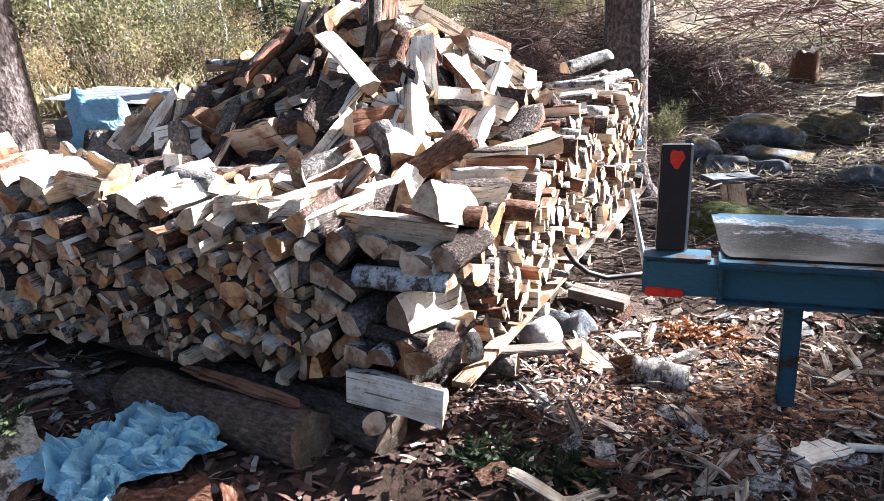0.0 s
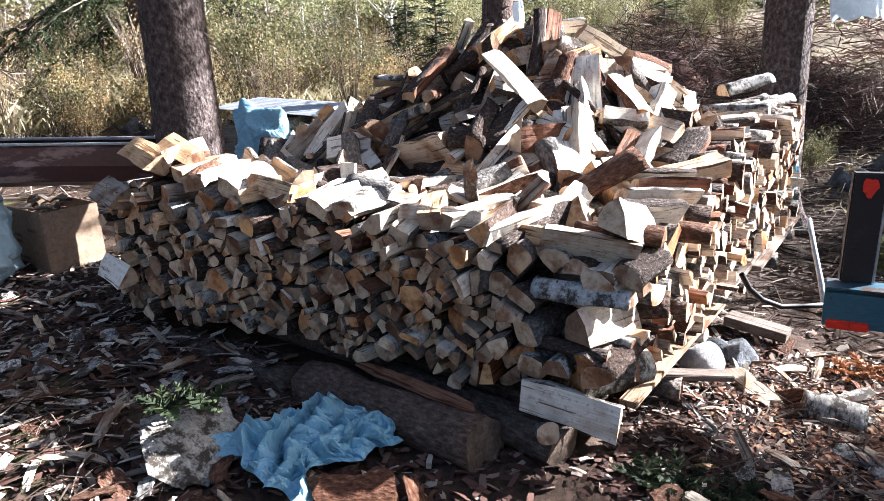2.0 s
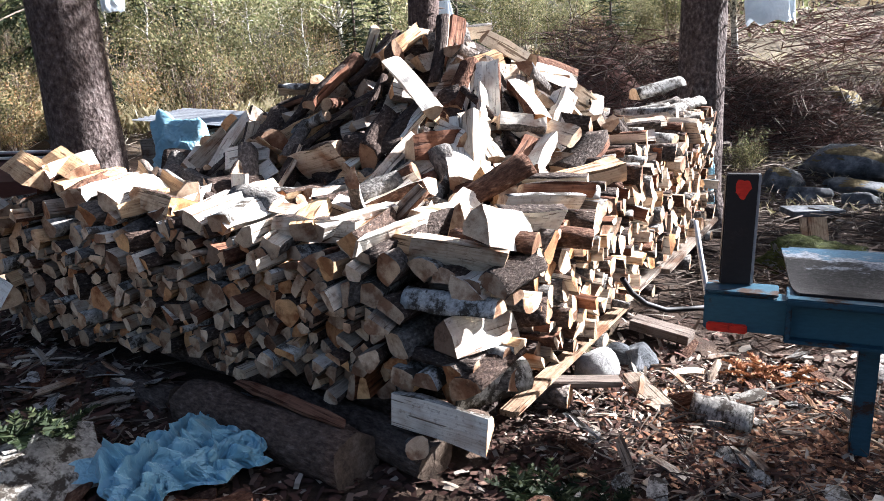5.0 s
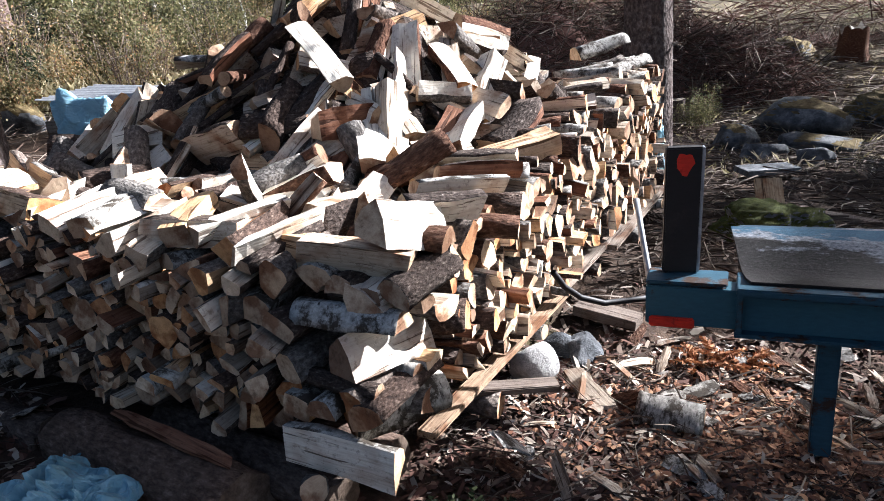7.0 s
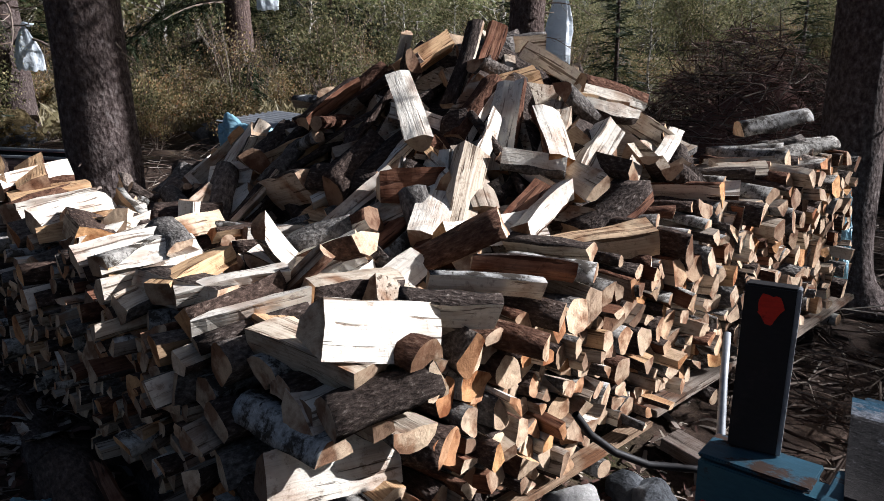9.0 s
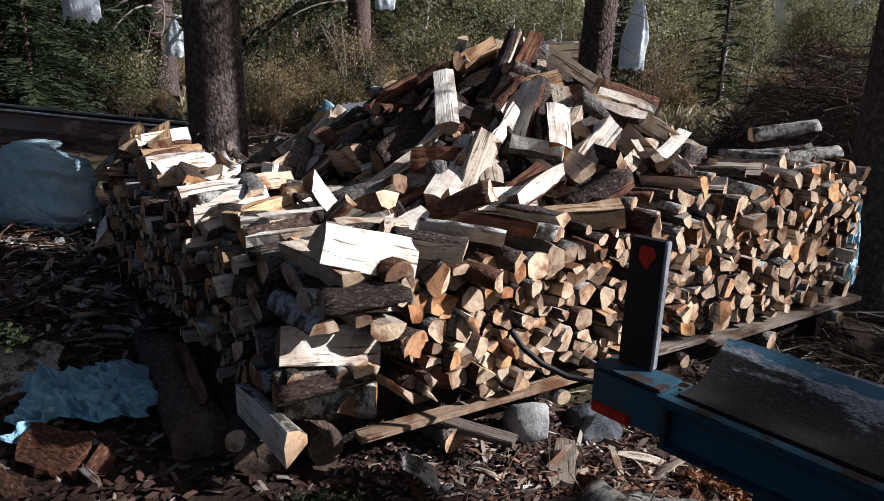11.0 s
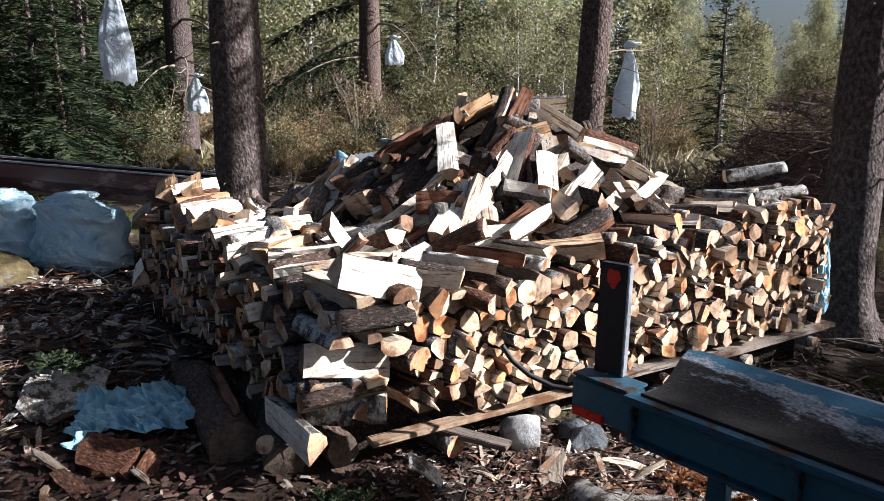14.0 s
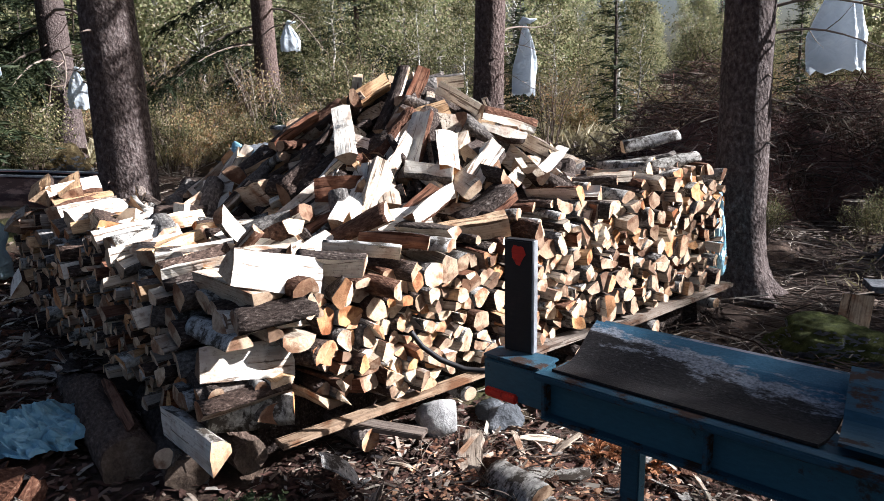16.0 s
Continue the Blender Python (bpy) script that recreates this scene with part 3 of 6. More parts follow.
side_b = stack_face("firewood_stack", "tall wall of firewood, split and round log ends", (0.63, 3.98), P2,
                    lerp_at(((0, 0.22), (1, 0.19))), lerp_at(((0, 0.91), (1, 1.04))), 0.132, 13)
side_c = stack_face("firewood_stack", "tall wall of firewood, split and round log ends on a plank", P2, P3,
                    lerp_at(((0, 0.19), (1.6, 0.18))), lerp_at(((0, 1.06), (0.9, 1.17), (1.6, 1.11))), 0.135, 14)


def lay_log(a, b, kind, which, roll=0.0, fat=1.0, name="split_log", label="split piece of firewood lying on the stack", group="loose firewood"):
    """One loose piece of firewood from a to b."""
    a, b = Vector(a), Vector(b)
    me = POOL[kind][which % len(POOL[kind])]
    d = b - a
    rot = d.to_track_quat("X", "Z").to_matrix().to_4x4()
    m = Matrix.Translation((a + b) / 2) @ rot @ pose(0, 0, 0, roll) @ Matrix.Diagonal((d.length / 0.39, fat, fat, 1))
    return thing(name, label, "firewood", me, m, group)


def wedge(a, b, size, roll, split_mat, label, bark_mat="birch", flat=1.0, group="corner logs", seed=1):
    """A large three-sided split log from a to b: two split faces and a bark back."""
    a, b = Vector(a), Vector(b)
    w, h = size, size * flat
    prof = [(-w, -0.55 * h, False), (-0.1 * w, -0.6 * h, False), (w, -0.5 * h, False), (0.6 * w, 0.12 * h, False), (0.15 * w, 0.8 * h, True), (-0.35 * w, 0.72 * h, True), (-0.8 * w, 0.2 * h, True)]
    me = log_mesh("log", prof, (b - a).length, BARK[bark_mat], split_mat, 500 + seed, 8, 0.007)
    return thing("split_log", label, "firewood", me, Matrix.Translation((a + b) / 2) @ (b - a).to_track_quat("X", "Z").to_matrix().to_4x4() @ pose(0, 0, 0, roll), group)


# ---- the heap ----
def heap_z(x, y):
    dx, dy = x + 0.6, y - 5.0
    d = math.sqrt((dx * (0.52 if dx < 0 else 0.62)) ** 2 + (dy * (0.78 if dy < 0 else 0.9)) ** 2 + 0.01)
    return max(0.93, 2.02 - d - 0.067 * (y - 3.65))


def in_heap(x, y, edge=0.0):
    """Inside the yard between the stacked walls."""
    line = 3.24 - (x + 2.72) * 0.2935 + 0.3 + edge
    if y < line or y > 6.6 - 0.35 * max(0.0, -x - 0.2) - edge:
        return False
    right = 0.62 + (y - 3.93) * (0.29 if y < 3.93 else 0.25 if y < 4.85 else 0.39)
    return -2.65 + edge + 0.12 * (y - 3.2) < x < right - 0.28 - edge


# a dark sheet under the loose logs stands in for the shade between them
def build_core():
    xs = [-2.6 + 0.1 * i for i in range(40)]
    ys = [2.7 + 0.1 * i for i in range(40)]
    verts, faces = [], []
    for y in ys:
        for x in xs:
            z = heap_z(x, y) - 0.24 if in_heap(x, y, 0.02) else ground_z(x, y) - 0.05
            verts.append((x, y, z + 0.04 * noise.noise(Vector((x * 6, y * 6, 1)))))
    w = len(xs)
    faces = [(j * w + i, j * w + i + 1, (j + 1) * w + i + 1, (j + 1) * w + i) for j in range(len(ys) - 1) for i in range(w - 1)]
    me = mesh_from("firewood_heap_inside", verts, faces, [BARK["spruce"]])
    tagged(new("firewood_heap_inside", me), "dark filler sheet standing in for shaded gaps in the heap", "firewood", kind="stuff")


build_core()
hr = random.Random(21)
placed, below = [], ([], [], [], [])
tries = 0
while len(placed) < 540 and tries < 30000:
    tries += 1
    x, y = hr.uniform(-2.6, 1.2), hr.uniform(2.7, 6.5)
    if not in_heap(x, y, 0.06):
        continue
    layer = len(placed) % 3
    if any((x - px) ** 2 + (y - py) ** 2 < 0.1 ** 2 and layer == pl for px, py, pl in placed):
        continue
    placed.append((x, y, layer))
    yaw = hr.uniform(0, math.pi) if hr.random() < 0.7 else hr.gauss(1.3, 0.3)
    half_long = hr.uniform(0.145, 0.18)
    c, s = math.cos(yaw) * half_long, math.sin(yaw) * half_long
    za, zb = heap_z(x - c, y - s), heap_z(x + c, y + s)
    lift = (0.035, -0.05, -0.12)[layer] + hr.uniform(-0.02, 0.02)
    tip = hr.gauss(0, 0.06)
    kind = hr.choice(("round", "half", "half", "quarter", "quarter", "slab", "pale", "pale"))
    a, b = Vector((x - c, y - s, za + lift - tip)), Vector((x + c, y + s, zb + lift + tip))
    which, roll, fat = hr.randrange(99), hr.uniform(0, 360), hr.uniform(0.85, 1.3)
    if hr.random() < 0.6:
        roll = hr.gauss({"half": 180, "quarter": 200}.get(kind, 0) if x > -1.0 else 10, 40)
    if x < -1.0 and kind == "pale":
        kind = hr.choice(("round", "half"))
    if layer == 0 or (layer == 1 and y < 4.3):
        lay_log(a, b, kind, which, roll, fat, label="loose piece of firewood thrown on the heap", group="firewood heap")
        continue
    me = POOL[kind][which % len(POOL[kind])]
    m = Matrix.Translation((a + b) / 2) @ (b - a).to_track_quat("X", "Z").to_matrix().to_4x4() @ pose(0, 0, 0, roll) @ Matrix.Diagonal(((b - a).length / 0.39, fat, fat, 1))
    base = len(below[0])
    below[0].extend(tuple(m @ v.co) for v in me.vertices)
    below[1].extend(tuple(base + i for i in f.vertices) for f in me.polygons)
    below[2].extend((0, 1, 2)[f.material_index] for f in me.polygons)
tagged(new("firewood_below", mesh_from("firewood_below", below[0], below[1], [END, SPLIT, BARK["spruce"]], below[2])), "firewood deeper in the heap", "firewood", kind="stuff")


# ---- trees ----
def tube(path, radii, sides, verts, faces):
    """Adds a tapered tube along a path to verts and faces."""
    base = len(verts)
    for i, (p, r) in enumerate(zip(path, radii)):
        d = (Vector(path[min(i + 1, len(path) - 1)]) - Vector(path[max(i - 1, 0)])).normalized()
        side = d.cross(Vector((0.31, 0.17, 0.93)) if abs(d.z) < 0.9 else Vector((1, 0.1, 0))).normalized()
        up = d.cross(side)
        for k in range(sides):
            a = 2 * math.pi * k / sides
            verts.append(tuple(Vector(p) + r * (math.cos(a) * side + math.sin(a) * up)))
    for i in range(len(path) - 1):
        for k in range(sides):
            n = (k + 1) % sides
            faces.append((base + i * sides + k, base + i * sides + n, base + (i + 1) * sides + n, base + (i + 1) * sides + k))
    faces.append(tuple(base + (len(path) - 1) * sides + k for k in range(sides)))


def trunk_mesh(name, r, height, lean, seed, flare=1.75, mat=TRUNK):
    rnd = random.Random(seed)
    verts, faces = [], []
    sides, n = 28, 44
    for i in range(n + 1):
        f = i / n
        h = height * f ** 1.5
        rr = r * (1 - 0.75 * h / height) + r * (flare - 1) * math.exp(-h / 0.16)
        for k in range(sides):
            a = 2 * math.pi * k / sides
            root = 1 + 0.22 * math.exp(-h / 0.22) * math.sin(5 * a + seed)
            b = 1 + 0.05 * noise.noise(Vector((math.cos(a) * 3, math.sin(a) * 3, h * 2.2 + seed))) + 0.03 * noise.noise(Vector((math.cos(a) * 9, math.sin(a) * 9, h * 7 + seed)))
            verts.append((lean[0] * h + rr * root * b * math.cos(a), lean[1] * h + rr * root * b * math.sin(a), h))
    for i in range(n):
        for k in range(sides):
            m = (k + 1) % sides
            faces.append((i * sides + k, i * sides + m, (i + 1) * sides + m, (i + 1) * sides + k))
    return mesh_from(name, verts, faces, [mat], smooth=[True] * len(faces))


def branch_mesh(name, length, droop, seed, mat=TWIG, r=0.012, twigs=7):
    rnd = random.Random(seed)
    verts, faces = [], []
    pts = [(length * f, 0.05 * length * math.sin(3 * f + seed), -droop * length * f ** 1.5 + 0.04 * length * math.sin(5 * f)) for f in [i / 8 for i in range(9)]]
    tube(pts, [r * (1 - 0.85 * i / 8) for i in range(9)], 6, verts, faces)
    for t in range(twigs):
        f = rnd.uniform(0.25, 0.95)
        i = int(f * 8)
        p = Vector(pts[i])
        d = Vector((rnd.uniform(0.2, 1), rnd.uniform(-1, 1), rnd.uniform(-0.6, 0.3))).normalized() * length * rnd.uniform(0.12, 0.35)
        tube([p, p + d * 0.5 + Vector((0, 0, -0.02)), p + d], [r * 0.4, r * 0.28, r * 0.1], 4, verts, faces)
    return mesh_from(name, verts, faces, [mat], smooth=[True] * len(faces))


def needle_spray(verts, faces, root, d, length, width, rnd, n):
    """Flat hanging spruce spray: narrow blades on both sides of a drooping twig."""
    side = d.cross(Vector((0, 0, 1))).normalized()
    for i in range(n):
        f = (i + rnd.random()) / n
        p = root + d * (length * f) + Vector((0, 0, -0.25 * length * f * f))
        s = rnd.choice((-1, 1))
        w = width * (1.05 - 0.75 * f)
        q = p + side * s * w * rnd.uniform(0.5, 1) + d * w * rnd.uniform(0.3, 0.8) + Vector((0, 0, rnd.uniform(-0.5, 0.1) * w))
        e = Vector((rnd.uniform(-1, 1), rnd.uniform(-1, 1), rnd.uniform(0.2, 1))).normalized() * (0.012 + 0.06 * width)
        b = len(verts)
        verts.extend((tuple(p - e * 0.5), tuple(q - e * 0.2), tuple(q + e * 0.35), tuple(p + e * 0.5)))
        faces.append((b, b + 1, b + 2, b + 3))


def spruce_crown(name, low, height, spread, seed, tiers, per=14):
    rnd = random.Random(seed)
    verts, faces = [], []
    for t in range(tiers):
        f = t / tiers
        h = low + (height - low) * f
        for k in range(rnd.randint(5, 7)):
            a = rnd.uniform(0, 2 * math.pi)
            d = Vector((math.cos(a), math.sin(a), rnd.uniform(-0.3, 0.15) + 0.5 * f)).normalized()
            needle_spray(verts, faces, Vector((0, 0, h + rnd.uniform(-0.2, 0.2))), d, spread * (1.02 - f) * rnd.uniform(0.65, 1.1) + 0.1, 0.2 * spread * (1.1 - f) + 0.05, rnd, per)
    return mesh_from(name, verts, faces, [NEEDLES])


HIGH_CROWN = [spruce_crown("crown", 4.2, 14.0, 1.7, s, 22, 34) for s in (1, 2)] + [spruce_crown("crown", 5.9, 14.0, 1.5, 3, 26, 46)]
DEAD = [branch_mesh("dead_branch", 1.0, 0.25, s) for s in range(4)]
STUB = branch_mesh("branch_stub", 0.12, 0.1, 9, r=0.014, twigs=0)


def big_spruce(x, y, z, r, seed, lean=(0, 0), label="tall spruce with a bare scaly lower trunk", branches=(), crown=-1):
    tree = thing("spruce_tree", label, "tree", m=Matrix.Translation((x, y, z)), group="spruces round the wood stack")
    rnd = random.Random(seed)
    part("trunk", trunk_mesh("trunk", r, 14.0, lean, seed), tree)
    part("crown", HIGH_CROWN[crown if crown >= 0 else seed % 2], tree, pose(0, 0, 0, 0, 0, 57 * seed))
    for i in range(26):
        h, a = rnd.uniform(0.6, 4.5), rnd.uniform(0, 360)
        rr = r * (1 - 0.75 * h / 14) * 0.93
        part("branch_stub", STUB, tree, Matrix.Translation((lean[0] * h, lean[1] * h, h)) @ pose(0, 0, 0, 0, rnd.uniform(-25, 25), a) @ pose(rr, 0, 0) @ Matrix.Diagonal((rnd.uniform(0.25, 1.0), 1, 1, 1)))
    for h, a, length, drop in branches:
        rr = r * 0.85
        part("dead_branch", DEAD[int(h * 10) % 4], tree, Matrix.Translation((lean[0] * h, lean[1] * h, h)) @ pose(0, 0, 0, 0, drop, a) @ pose(rr, 0, 0) @ Matrix.Diagonal((length, length, length, 1)))
    return tree


big_spruce(-3.01, 4.22, ground_z(-3.01, 4.22), 0.245, 3, branches=((2.9, 160, 1.5, 8),))
big_spruce(1.39, 7.16, ground_z(1.39, 7.16), 0.228, 5, branches=((2.45, 10, 1.2, -6), (2.25, 5, 1.0, -2), (1.7, 20, 0.5, 0)))
big_spruce(-1.56, 7.86, ground_z(-1.56, 7.86), 0.195, 8, (0.04, 0.02), branches=((2.2, 20, 0.6, 0), (1.9, 350, 0.5, 5)))
big_spruce(-11.6, 8.77, ground_z(-11.6, 8.77), 0.31, 10, branches=((2.4, 330, 2.2, 5), (1.9, 10, 2.5, 12), (3.2, 350, 2.6, 10)))
big_spruce(-10.59, 13.41, ground_z(-10.59, 13.41), 0.31, 12, branches=((2.6, 200, 3.2, 15), (2.2, 190, 2.8, 25), (3.3, 350, 2.5, 12), (1.6, 210, 2.4, 18)))

# unseen spruces added on the sunny side, whose crowns shade the ground
for i, (along, across) in enumerate(((13.0, 0.2), (15.0, 0.7), (16.2, 0.3), (18.4, 0.55), (16.0, 6.1), (16.5, -0.9), (12.0, -2.6), (19.5, 0.3), (18.0, 6.6), (21.0, 8.6), (17.5, 9.6), (15.5, -5.0))):
    x, y = along * 0.839 - across * 0.545, along * 0.545 + across * 0.839
    big_spruce(x, y, ground_z(x, y), 0.17, 20 + i, label="unseen tall spruce added to shade the ground")
# three more out of view, their high crowns set to shade the corner
for i, (along, across) in enumerate(((13.4, 0.95), (15.0, 1.2), (16.6, 0.9))):
    x, y = along * 0.839 - across * 0.545, along * 0.545 + across * 0.839
    big_spruce(x, y, ground_z(x, y), 0.17, 40 + i, label="unseen tall spruce added to shade the stack corner", crown=2)




# ---- log splitter ----
def build_splitter():
    ax, ay = 0.979, -0.203
    ang = math.degrees(math.atan2(ay, ax))
    sp = thing("log_splitter", "worn blue steel log splitter with a black tray", "log splitter", m=pose(1.04, 3.23, 0.0, 0, 0, ang))
    # the beam: two flanges and a recessed web
    part("beam_web", box_mesh("beam_web", (2.6, 0.1, 0.16), [WEB_PAINT], 0.004), sp, pose(1.3, -0.06, 0.5))
    part("beam_flange", box_mesh("beam_flange", (2.27, 0.23, 0.016), [BLUE_PAINT], 0.004), sp, pose(1.465, -0.06, 0.588))
    part("beam_flange", box_mesh("beam_flange", (2.27, 0.18, 0.016), [BLUE_PAINT], 0.004), sp, pose(1.465, -0.06, 0.412))
    for x in (0.345, 1.02, 1.72, 2.4):
        part("stiffener", box_mesh("stiffener", (0.022, 0.17, 0.158), [BLUE_PAINT], 0.004), sp, pose(x, -0.065, 0.5))
    part("end_block", box_mesh("end_block", (0.29, 0.13, 0.135), [BLUE_PAINT], 0.01), sp, pose(0.15, -0.04, 0.525))
    part("block_cap", box_mesh("block_cap", (0.3, 0.15, 0.012), [BLUE_PAINT], 0.004), sp, pose(0.15, -0.04, 0.599))
    part("red_foot_plate", box_mesh("red_foot_plate", (0.17, 0.14, 0.04), [RED_PAINT], 0.006), sp, pose(0.1, -0.06, 0.435))
    plate = part("upright_plate", box_mesh("upright_plate", (0.135, 0.05, 0.5), [BLACK_STEEL], 0.006), sp, pose(0.12, 0.005, 0.86, 0, 1, 11), "dark steel upright plate")
    bm = bmesh.new()
    ring = [bm.verts.new((0.034 * (1 + 0.75 * noise.noise(Vector((math.cos(k * 0.349) * 1.7, math.sin(k * 0.349) * 1.7, 5.3)))) * math.cos(k * 0.349), 0, 0.045 * (1 + 0.75 * noise.noise(Vector((math.cos(k * 0.349) * 1.3, math.sin(k * 0.349) * 1.3, 1.4)))) * math.sin(k * 0.349))) for k in range(18)]
    bm.faces.new(ring[::-1])
    part("paint_mark", bm_mesh("paint_mark", bm, [RED_PAINT]), plate, pose(0.0, -0.0285, 0.19), "red paint mark")
    # pale strip paints the sunlight on the right edge of the plate
    part("plate_edge", box_mesh("plate_edge", (0.012, 0.04, 0.5), [GALV], 0.003), plate, pose(0.068, -0.004, 0), "pale strip standing in for sun on the edge")
    # the tray: a shallow curved plate that rises to the far side
    verts, faces = [], []
    n = 20
    for x in (0.33, 1.36):
        for t in (0.0, 0.012):
            for i in range(n + 1):
                f = i / n
                skew = 0.05 - 0.08 * f if x < 1 else 0.0
                verts.append((x + skew, -0.135 + 0.465 * f, 0.632 - 0.03 * math.sin(math.pi * min(1, f * 1.25)) + 0.115 * max(0, f - 0.35) ** 1.3 - t))
    w = n + 1
    for i in range(n):
        faces += [(i, i + 1, 2 * w + i + 1, 2 * w + i), (w + i + 1, w + i, 3 * w + i, 3 * w + i + 1), (i + 1, i, w + i, w + i + 1), (2 * w + i, 2 * w + i + 1, 3 * w + i + 1, 3 * w + i)]
    faces += [(0, 2 * w, 3 * w, w), (n, w + n, 3 * w + n, 2 * w + n)]
    part("tray", mesh_from("tray", verts, faces, [TRAY_STEEL]), sp, None, "black worn steel tray")
    # beyond the tray a blue cover of the same sweep, a little higher
    verts = [(v[0] + 1.03 if v[0] < 1 else v[0] + 1.26, v[1] * (0.98 if v[1] > 0 else 0.9), v[2] + 0.018 + 0.02 * (v[1] > 0.1)) for v in verts]
    part("ram_cover", mesh_from("ram_cover", verts, faces, [BLUE_PAINT]), sp, None, "blue painted cover plate")
    part("tray_edge", box_mesh("tray_edge", (2.29, 0.055, 0.03), [BLUE_PAINT], 0.006), sp, pose(1.475, -0.1675, 0.607))
    part("tray_edge", box_mesh("tray_edge", (2.29, 0.13, 0.02), [TRAY_BACK], 0.005), sp, pose(1.475, 0.3, 0.668, 20))
    for x in (0.67, 2.2):
        leg = part("leg", box_mesh("leg", (0.08, 0.06, 0.62), [BLUE_PAINT], 0.006), sp, pose(x, 0.0, 0.095, -2))
        part("foot", box_mesh("foot", (0.12, 0.12, 0.012), [BLUE_PAINT], 0.003), leg, pose(0, 0, -0.3, 2))
    # lever with a bent pipe
    verts, faces = [], []
    tube([(0.01, 0.06, 0.44), (-0.016, 0.13, 0.545), (-0.06, 0.25, 0.68), (-0.097, 0.365, 0.8)], [0.014, 0.014, 0.013, 0.012], 10, verts, faces)
    part("control_lever", mesh_from("control_lever", verts, faces, [GALV], smooth=[True] * len(faces)), sp, None, "bare steel lever")
    verts, faces = [], []
    way = [(0.66, 3.08, 0.66), (0.7, 3.11, 0.585), (0.765, 3.16, 0.515), (0.86, 3.22, 0.463), (0.96, 3.27, 0.452), (1.08, 3.29, 0.46)]
    way = [((x - 1.04) * ax + (y - 3.23) * ay, -(x - 1.04) * ay + (y - 3.23) * ax, z) for x, y, z in way]
    tube(way, [0.013] * len(way), 10, verts, faces)
    part("hose", mesh_from("hose", verts, faces, [BLACK_STEEL], smooth=[True] * len(faces)), sp, None, "black rubber hose")


build_splitter()


# ---- corner of the stack: crossed layers ----
CORNER = Vector((-0.25, 2.44, 0.0))
CU, CN = Vector((0.959, -0.282, 0)), Vector((0.282, 0.959, 0))


def corner_log(u0, n0, u1, n1, z, kind, which, roll, fat=1.0, label="split log in the crossed corner of the stack"):
    z += 0.075
    back = 0.34 * (z - 0.31) - 0.02
    a, b = CORNER + CU * u0 + CN * (n0 + back), CORNER + CU * u1 + CN * (n1 + back)
    return lay_log((a.x, a.y, z), (b.x, b.y, z), kind, which, roll, fat, label=label, group="corner logs")


wedge((-0.235, 2.4, 0.325), (0.165, 2.34, 0.262), 0.078, -90, PALE, "large pale split log at the foot of the stack corner", "birch", 0.9, seed=2)
lay_log((-0.03, 2.45, 0.35), (0.25, 2.71, 0.345), "half", 2, 40, 1.25, label="log with grey birch bark at the foot of the stack corner", group="corner logs")
corner_log(0.0, 0.34, 0.42, 0.33, 0.225, "quarter", 3, 60, 1.2)
for i, (u, k, w, r, f) in enumerate(((0.045, "slab", 5, 10, 1.0), (0.165, "half", 2, 0, 0.9), (0.26, "quarter", 6, 70, 0.9), (0.355, "half", 7, -30, 1.05))):
    corner_log(u, -0.01 - 0.02 * (i % 2), u + 0.01, 0.38, 0.345, k, w, r, f)
corner_log(0.0, 0.05, 0.36, 0.02, 0.425, "half", 0, 0, 0.8)
corner_log(0.02, 0.22, 0.4, 0.2, 0.42, "round", 5, 40)
corner_log(0.0, 0.33, 0.42, 0.3, 0.43, "half", 5, 180, 0.9)
for u, k, w, r in ((0.05, "quarter", 1, 30), (0.15, "half", 3, 0)):
    corner_log(u, 0.24, u, 0.6, 0.52, k, w, r, 0.8)
wedge((-0.015, 2.42, 0.6), (0.175, 2.79, 0.55), 0.086, -120, PALE, "pale split log slid out of the stack corner", "spruce", 0.85, seed=1)
lay_log((0.06, 2.84, 0.554), (0.34, 2.86, 0.553), "half", 4, 10, 1.0, group="corner logs")
corner_log(0.0, 0.04, 0.42, 0.05, 0.625, "half", 2, 0, 1.0, "log with white birch bark across the stack corner")
corner_log(0.02, 0.2, 0.42, 0.19, 0.615, "quarter", 9, 10)
corner_log(0.02, 0.34, 0.44, 0.33, 0.615, "half", 6, 170)
for u, k, w, r in ((0.07, "quarter", 10, 50), (0.18, "half", 4, 0), (0.29, "slab", 3, 0), (0.385, "half", 7, 20)):
    corner_log(u, 0.02, u + 0.015, 0.4, 0.715, k, w, r, 0.9)
wedge((-0.19, 2.66, 0.925), (0.2, 2.64, 0.865), 0.115, 165, SPLIT, "broad split log on the stack corner", "spruce", 0.7, seed=3)
wedge((0.05, 2.5, 0.775), (0.15, 2.92, 0.7), 0.085, -150, PALE, "pale split log under the broad one at the corner", "birch", 0.8, seed=6)
corner_log(0.06, 0.28, 0.44, 0.32, 0.8, "half", 1, 0, 1.0)
wedge((0.11, 2.53, 1.035), (0.225, 2.94, 0.895), 0.09, -112, PALE, "fresh pale half log lying on the corner", "birch", 0.85, seed=4)
lay_log((0.1, 2.95, 0.907), (0.38, 3.12, 0.876), "quarter", 12, 40, 1.0)
lay_log((0.12, 3.12, 0.966), (0.46, 3.3, 0.933), "quarter", 2, 15, 1.0)
lay_log((0.18, 3.32, 0.972), (0.52, 3.46, 0.943), "quarter", 4, 12, 1.0)
lay_log((0.13, 3.79, 0.921), (0.48, 3.79, 0.921), "quarter", 0, 30, 1.1)
lay_log((0.2, 3.6, 0.933), (0.54, 3.66, 0.919), "half", 5, 0, 1.0)
